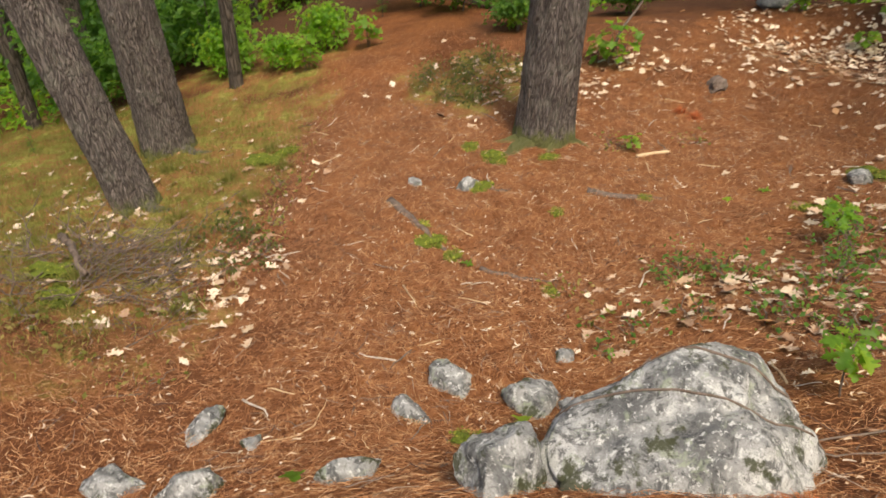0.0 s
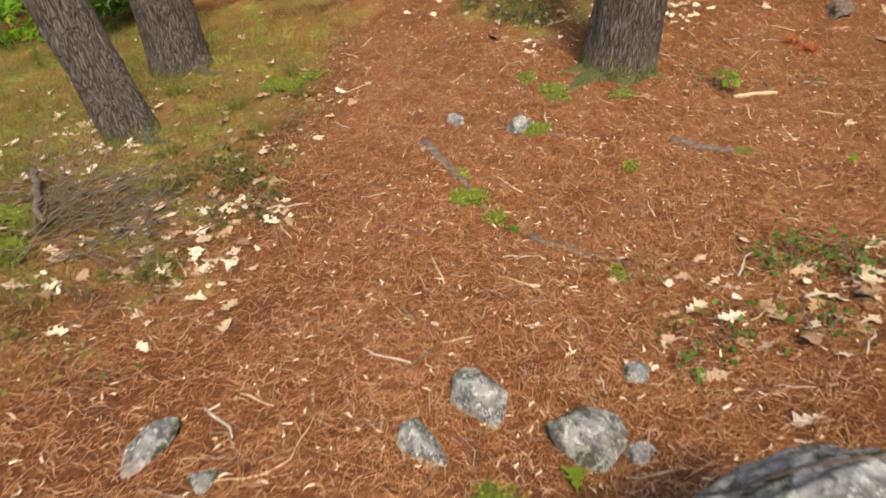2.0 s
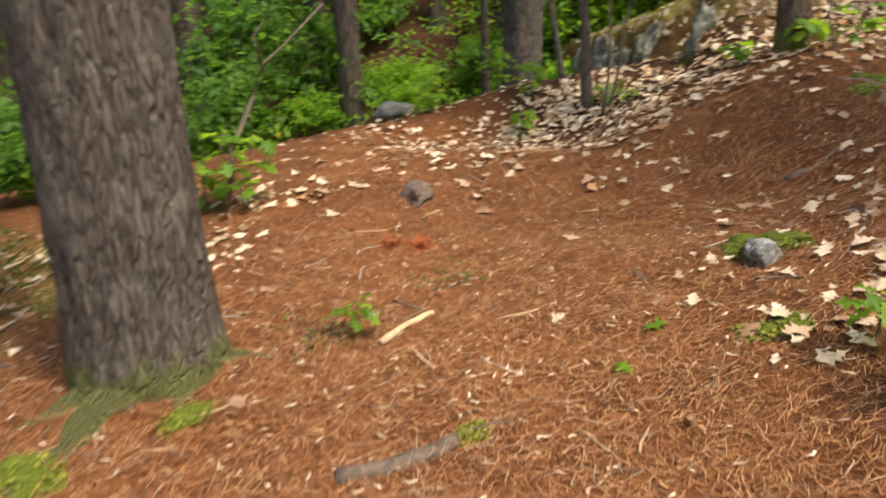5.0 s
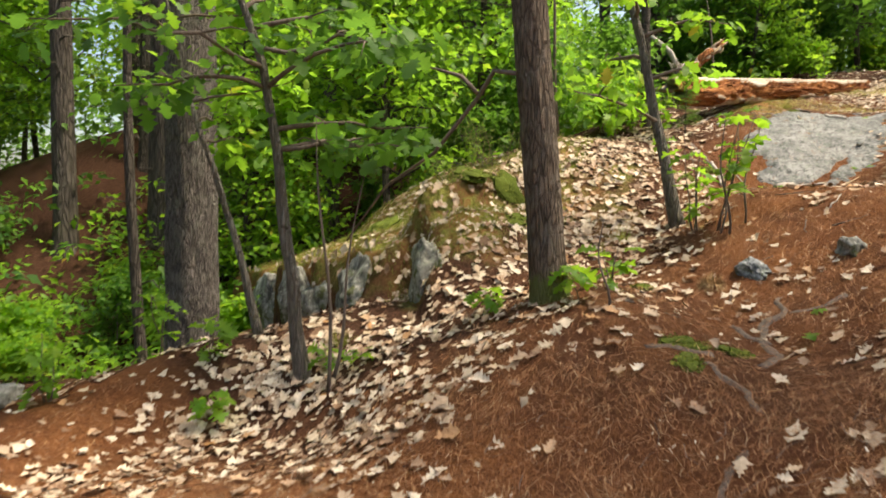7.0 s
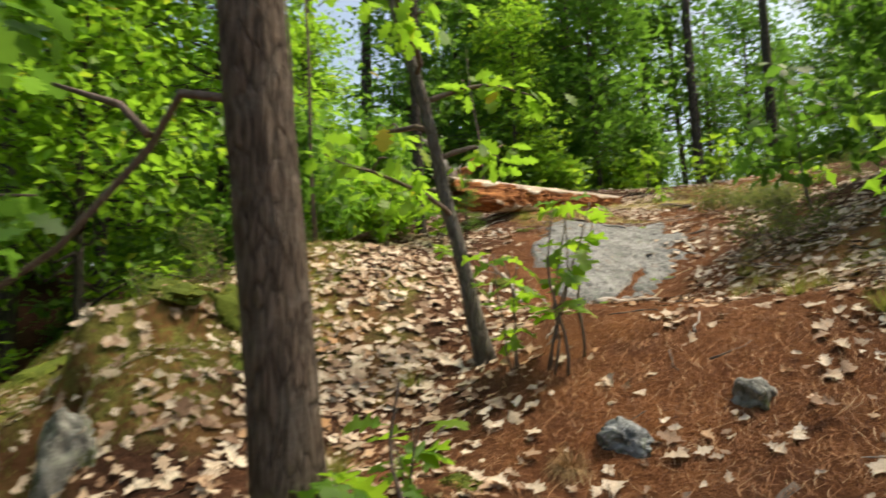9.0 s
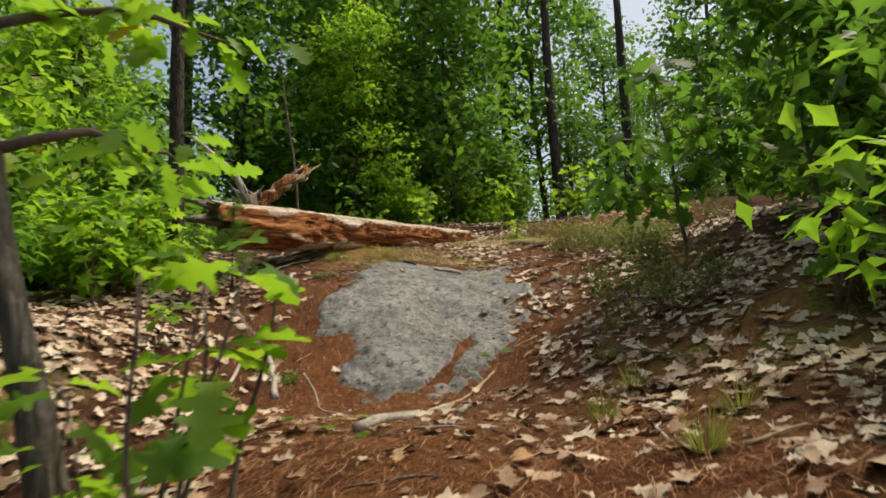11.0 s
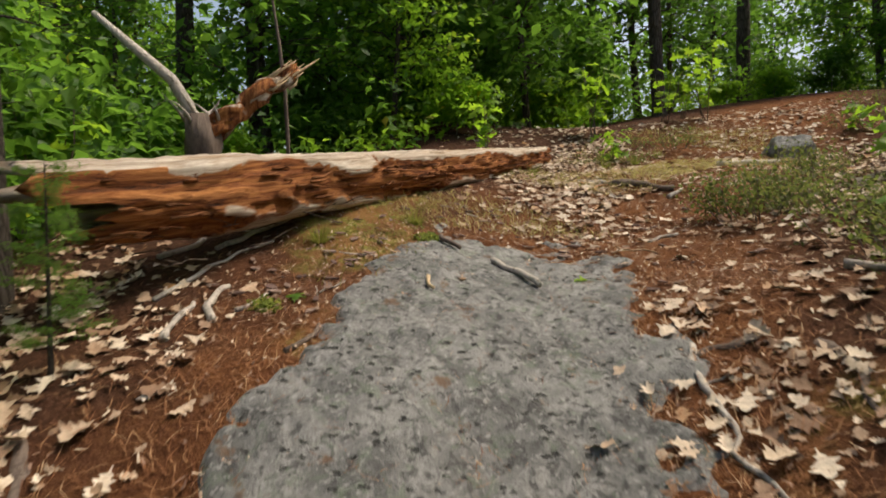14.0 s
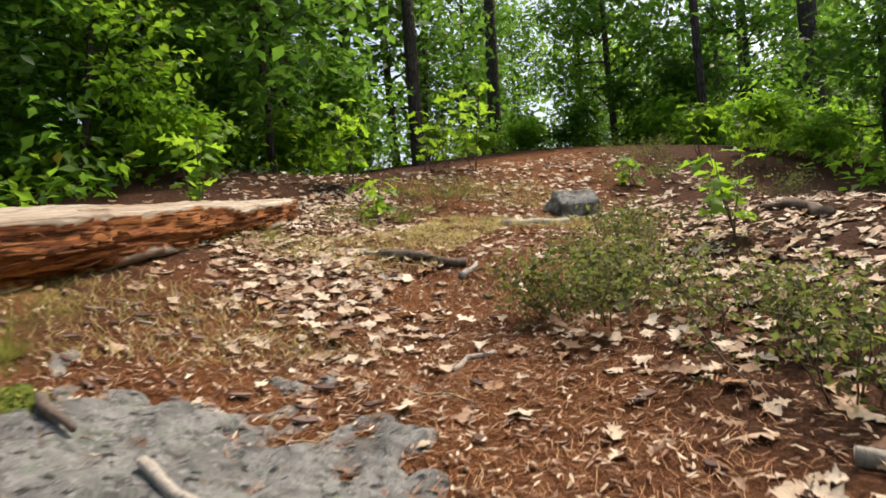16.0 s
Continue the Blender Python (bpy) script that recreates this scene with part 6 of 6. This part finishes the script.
tuft(7.15, 6.42, 420, 0.17, M["straw"], "grass_tuft", "drooping tuft of dead straw-coloured grass", "grass", 1, 1.4)
tuft(2.57, 7.49, 260, 0.12, M["rust"], "dead_pine_bough", "bright rusty clump of dead pine needles", "pine bough", 2)
tuft(2.45, 7.62, 200, 0.12, M["rust"], "dead_pine_bough", "bright rusty clump of dead pine needles", "pine bough", 5)
tuft(1.05, 2.05, 160, 0.12, M["rust"], "dead_pine_bough", "rusty clump of needles on the boulder", "pine bough", 6)
for i, (x, y) in enumerate([(18.0, 3.4), (18.4, 2.9), (17.3, 4.4), (19.0, 2.4), (9.6, 4.6), (10.2, 4.5), (8.8, 4.5), (-2.0, 5.0), (-2.3, 5.6), (-1.75, 5.9), (-2.1, 6.4), (-1.6, 6.6), (-2.5, 4.4), (-3.4, 5.3), (-1.9, 7.2), (-2.9, 6.9), (-1.7, 4.2), (0.2, 8.2), (-0.4, 8.5), (8.3, 4.9), (9.2, 4.9), (7.7, 4.7), (10.6, 4.3), (14.6, 5.7), (13.9, 6.3), (8.4, 7.3), (7.2, 7.5), (6.2, 9.1)]):
    tuft(x, y, 150, 0.2, M["grass"], "grass_tuft", "thin tuft of green and yellow grass", "grass", 10 + i, 0.6)
rock(2.94, 8.07, (0.13, 0.10, 0.09), "crumbling brown stump wood in the needles", 20, 0.46, 3.9, M["root"], 4, rough=0.6, name="rotten_stump")


def brush_pile(x, y, wide, count, label, seed):
    rng = np.random.default_rng(seed)
    ob = thing("brush_pile", label, "brush pile", on_ground(x, y))
    kinds = []
    for k in range(6):
        p, path = Vector((0, 0, 0)), []
        for j in range(7):
            path.append(p.copy())
            p += Vector((0.10, rng.normal() * 0.03, rng.normal() * 0.018))
        main = tube(path, [0.006 - 0.0007 * j for j in range(7)], 5, 0.2, k)
        sides_ = [tube([path[2 + q], path[2 + q] + Vector((0.08, 0.05 * (-1) ** q, 0.03)), path[2 + q] + Vector((0.17, 0.09 * (-1) ** q, 0.04))], [0.004, 0.003, 0.0015], 4) for q in range(4)]
        v, f = joined([main] + sides_)
        kinds.append(mesh_of("branch", v, f, (M["dark_stick"], M["root"], M["root"])[k % 3]))
    for k in range(count):
        px, py = rng.normal() * wide * 0.4, rng.normal() * wide * 0.35
        z = ground_z(x + px, y + py) - ob.location.z
        m = Matrix.Translation((px - 0.2, py, z + rng.uniform(0.01, 0.12))) @ Matrix.Rotation(rng.uniform(0, 6.28), 4, "Z") @ Matrix.Rotation(rng.normal() * 0.16, 4, "Y") @ Matrix.Scale(rng.uniform(0.5, 1.0), 4)
        piece("branch", kinds[k % 6], ob, m)


brush_pile(-2.22, 4.55, 0.85, 150, "tangled pile of dead grey twigs beside the trail", 3)
brush_pile(10.35, 4.05, 0.6, 40, "tangle of dark dead twigs under the shrub", 4)
brush_pile(14.2, 6.95, 0.8, 22, "heap of broken grey branches under the log", 5)
bar("stick", "bent grey branch on the brush pile", "stick", ground_path([(-3.05, 5.15), (-2.75, 4.85), (-2.42, 4.43)], 0.08), 0.03, 0.02, M["root"], 8, 0.3)

# vines over the boulder
from mathutils.bvhtree import BVHTree
boulder_skin = BVHTree.FromPolygons([BOULDER.matrix_basis @ v.co for v in BOULDER.data.vertices], [tuple(p.vertices) for p in BOULDER.data.polygons])
for k, (off, r) in enumerate(((0.0, 0.006), (-0.16, 0.005))):
    path = []
    for j in range(34):
        t = j / 33
        x, y = lerp(0.45, 2.0, t), lerp(2.75, 2.6, t) + off + 0.04 * math.sin(t * 9 + k)
        hit_at = boulder_skin.ray_cast(Vector((x, y, 9)), Vector((0, 0, -1)))[0]
        z = max(ground_z(x, y) + 0.02, hit_at.z + 0.004 if hit_at else -9)
        path.append((x, y, z))
    bar("vine_stem", "thin bare grey stem trailing over the boulder", "stem", path, r, r * 0.7, M["dark_stick"], 6, 0.1)

# dead limb on the oak, and the bare sapling behind the big pine
base = Vector(OAK.location)
v, f = tube([Vector((-0.10, 0.10, 1.55)), Vector((-0.05, 0.45, 1.62)), Vector((0.05, 0.62, 1.45)), Vector((0.0, 0.95, 1.05)), Vector((0.05, 1.4, 0.8)), Vector((0.1, 1.8, 0.35))], [0.02, 0.018, 0.016, 0.014, 0.012, 0.008], 8, 0.3)
piece("dead_limb", mesh_of("dead_limb", v, f, M["dark_stick"]), OAK, label="crooked dead limb hanging off the trunk")
v, f = tube([Vector((0.0, 0.6, 1.48)), Vector((0.05, 0.75, 1.62)), Vector((0.0, 1.0, 1.7))], [0.02, 0.016, 0.008], 6, 0.3)
piece("dead_limb", mesh_of("dead_limb", v, f, M["dark_stick"]), OAK)
bar("bare_sapling", "bare crooked grey sapling behind the big pine", "sapling", [(1.85, 8.75, 0.0), (1.98, 8.9, 0.35), (2.18, 9.0, 0.62), (2.3, 9.05, 0.85), (2.5, 9.1, 0.98), (2.85, 9.15, 1.25)], 0.02, 0.006, M["root"], 8, 0.2)
bar("bare_sapling", "bare crooked grey sapling behind the big pine", "sapling", [(2.3, 9.05, 0.85), (2.28, 9.1, 1.05), (2.45, 9.1, 1.25)], 0.012, 0.004, M["root"], 6, 0.2)
for i, (x, y, tall, lx, ly) in enumerate([(5.72, 8.85, 2.0, 0.05, 0.1), (5.78, 8.9, 1.6, 0.12, -0.1), (7.9, 6.35, 1.0, 0.0, 0.08), (8.1, 6.25, 0.9, 0.05, -0.1), (9.0, 8.2, 3.0, 0.1, 0.1), (10.8, 8.6, 4.0, -0.05, 0.05), (11.6, 9.4, 4.0, 0.1, 0.0), (15.8, 6.9, 3.2, 0.1, 0.1), (6.1, 7.0, 0.6, 0.05, 0.1)]):
    z = ground_z(x, y)
    bar("bare_sapling", "thin bare brown sapling stem", "sapling", [(x + lx * t * tall + 0.03 * math.sin(t * 8 + i), y + ly * t * tall + 0.03 * math.cos(t * 7 + i), z - 0.03 + t * tall) for t in [k / 7 for k in range(8)]], 0.006 + 0.006 * tall, 0.004, M["dark_stick"], 6, 0.2, "", i)

# chips and fine twigs in the needle carpet
strands("wood_chips", "tan wood chips and needle bits in the carpet", "wood chips", 2600, (-2.0, 5.0, 2.2, 9.0), lambda x, y: 0.1 + 0.9 * covers(x, y)[0], (0.015, 0.05), 0.0045, M["dead_leaf"], 0, 8, 0.008)
strands("wood_chips", "tan wood chips around the slab and the log", "wood chips", 12000, (11.0, 20.5, 0.5, 7.0), lambda x, y: np.clip(1.9 - near_line(x, y, TRAIL_UP), 0, 1) * np.where((x > 10.8) & (x < 13.6) & (y > 4.9) & (y < 5.9), 0.12, 1.0) * smooth_step(11.2, 13.6, x), (0.02, 0.05), 0.005, M["flake_bits"], 0, 9, 0.012)
strands("fine_twigs", "fine dark twigs strewn over the needles", "twigs", 1500, (-2.0, 5.0, 2.2, 9.0), lambda x, y: 0.2 + 0.8 * covers(x, y)[0], (0.06, 0.2), 0.0022, M["twig_bits"], 0, 12, 0.012)

# a few fresh leaves blown down on the slope
rng = np.random.default_rng(33)
for k, (x, y) in enumerate([(10.2, 6.1), (10.05, 5.75), (9.85, 6.35), (9.6, 6.55), (9.9, 5.9), (11.3, 5.0), (11.25, 4.85), (12.9, 6.25), (13.4, 4.75), (9.5, 6.1), (9.2, 5.9), (0.1, 4.9), (2.65, 5.95), (2.35, 5.75), (0.42, 3.05), (-0.62, 2.68), (6.6, 5.7), (6.3, 5.85)]):
    ob = new("fallen_leaf", GREEN_LEAVES[k % 3])
    ob.matrix_basis = tilt_at(x, y, rng.uniform(0, 6.28)) @ Matrix.Translation((0, 0, 0.03)) @ Matrix.Scale(rng.uniform(0.10, 0.15), 4)
    tagged(ob, "fresh green oak leaf fallen on the ground", "leaf", "fresh fallen leaves")
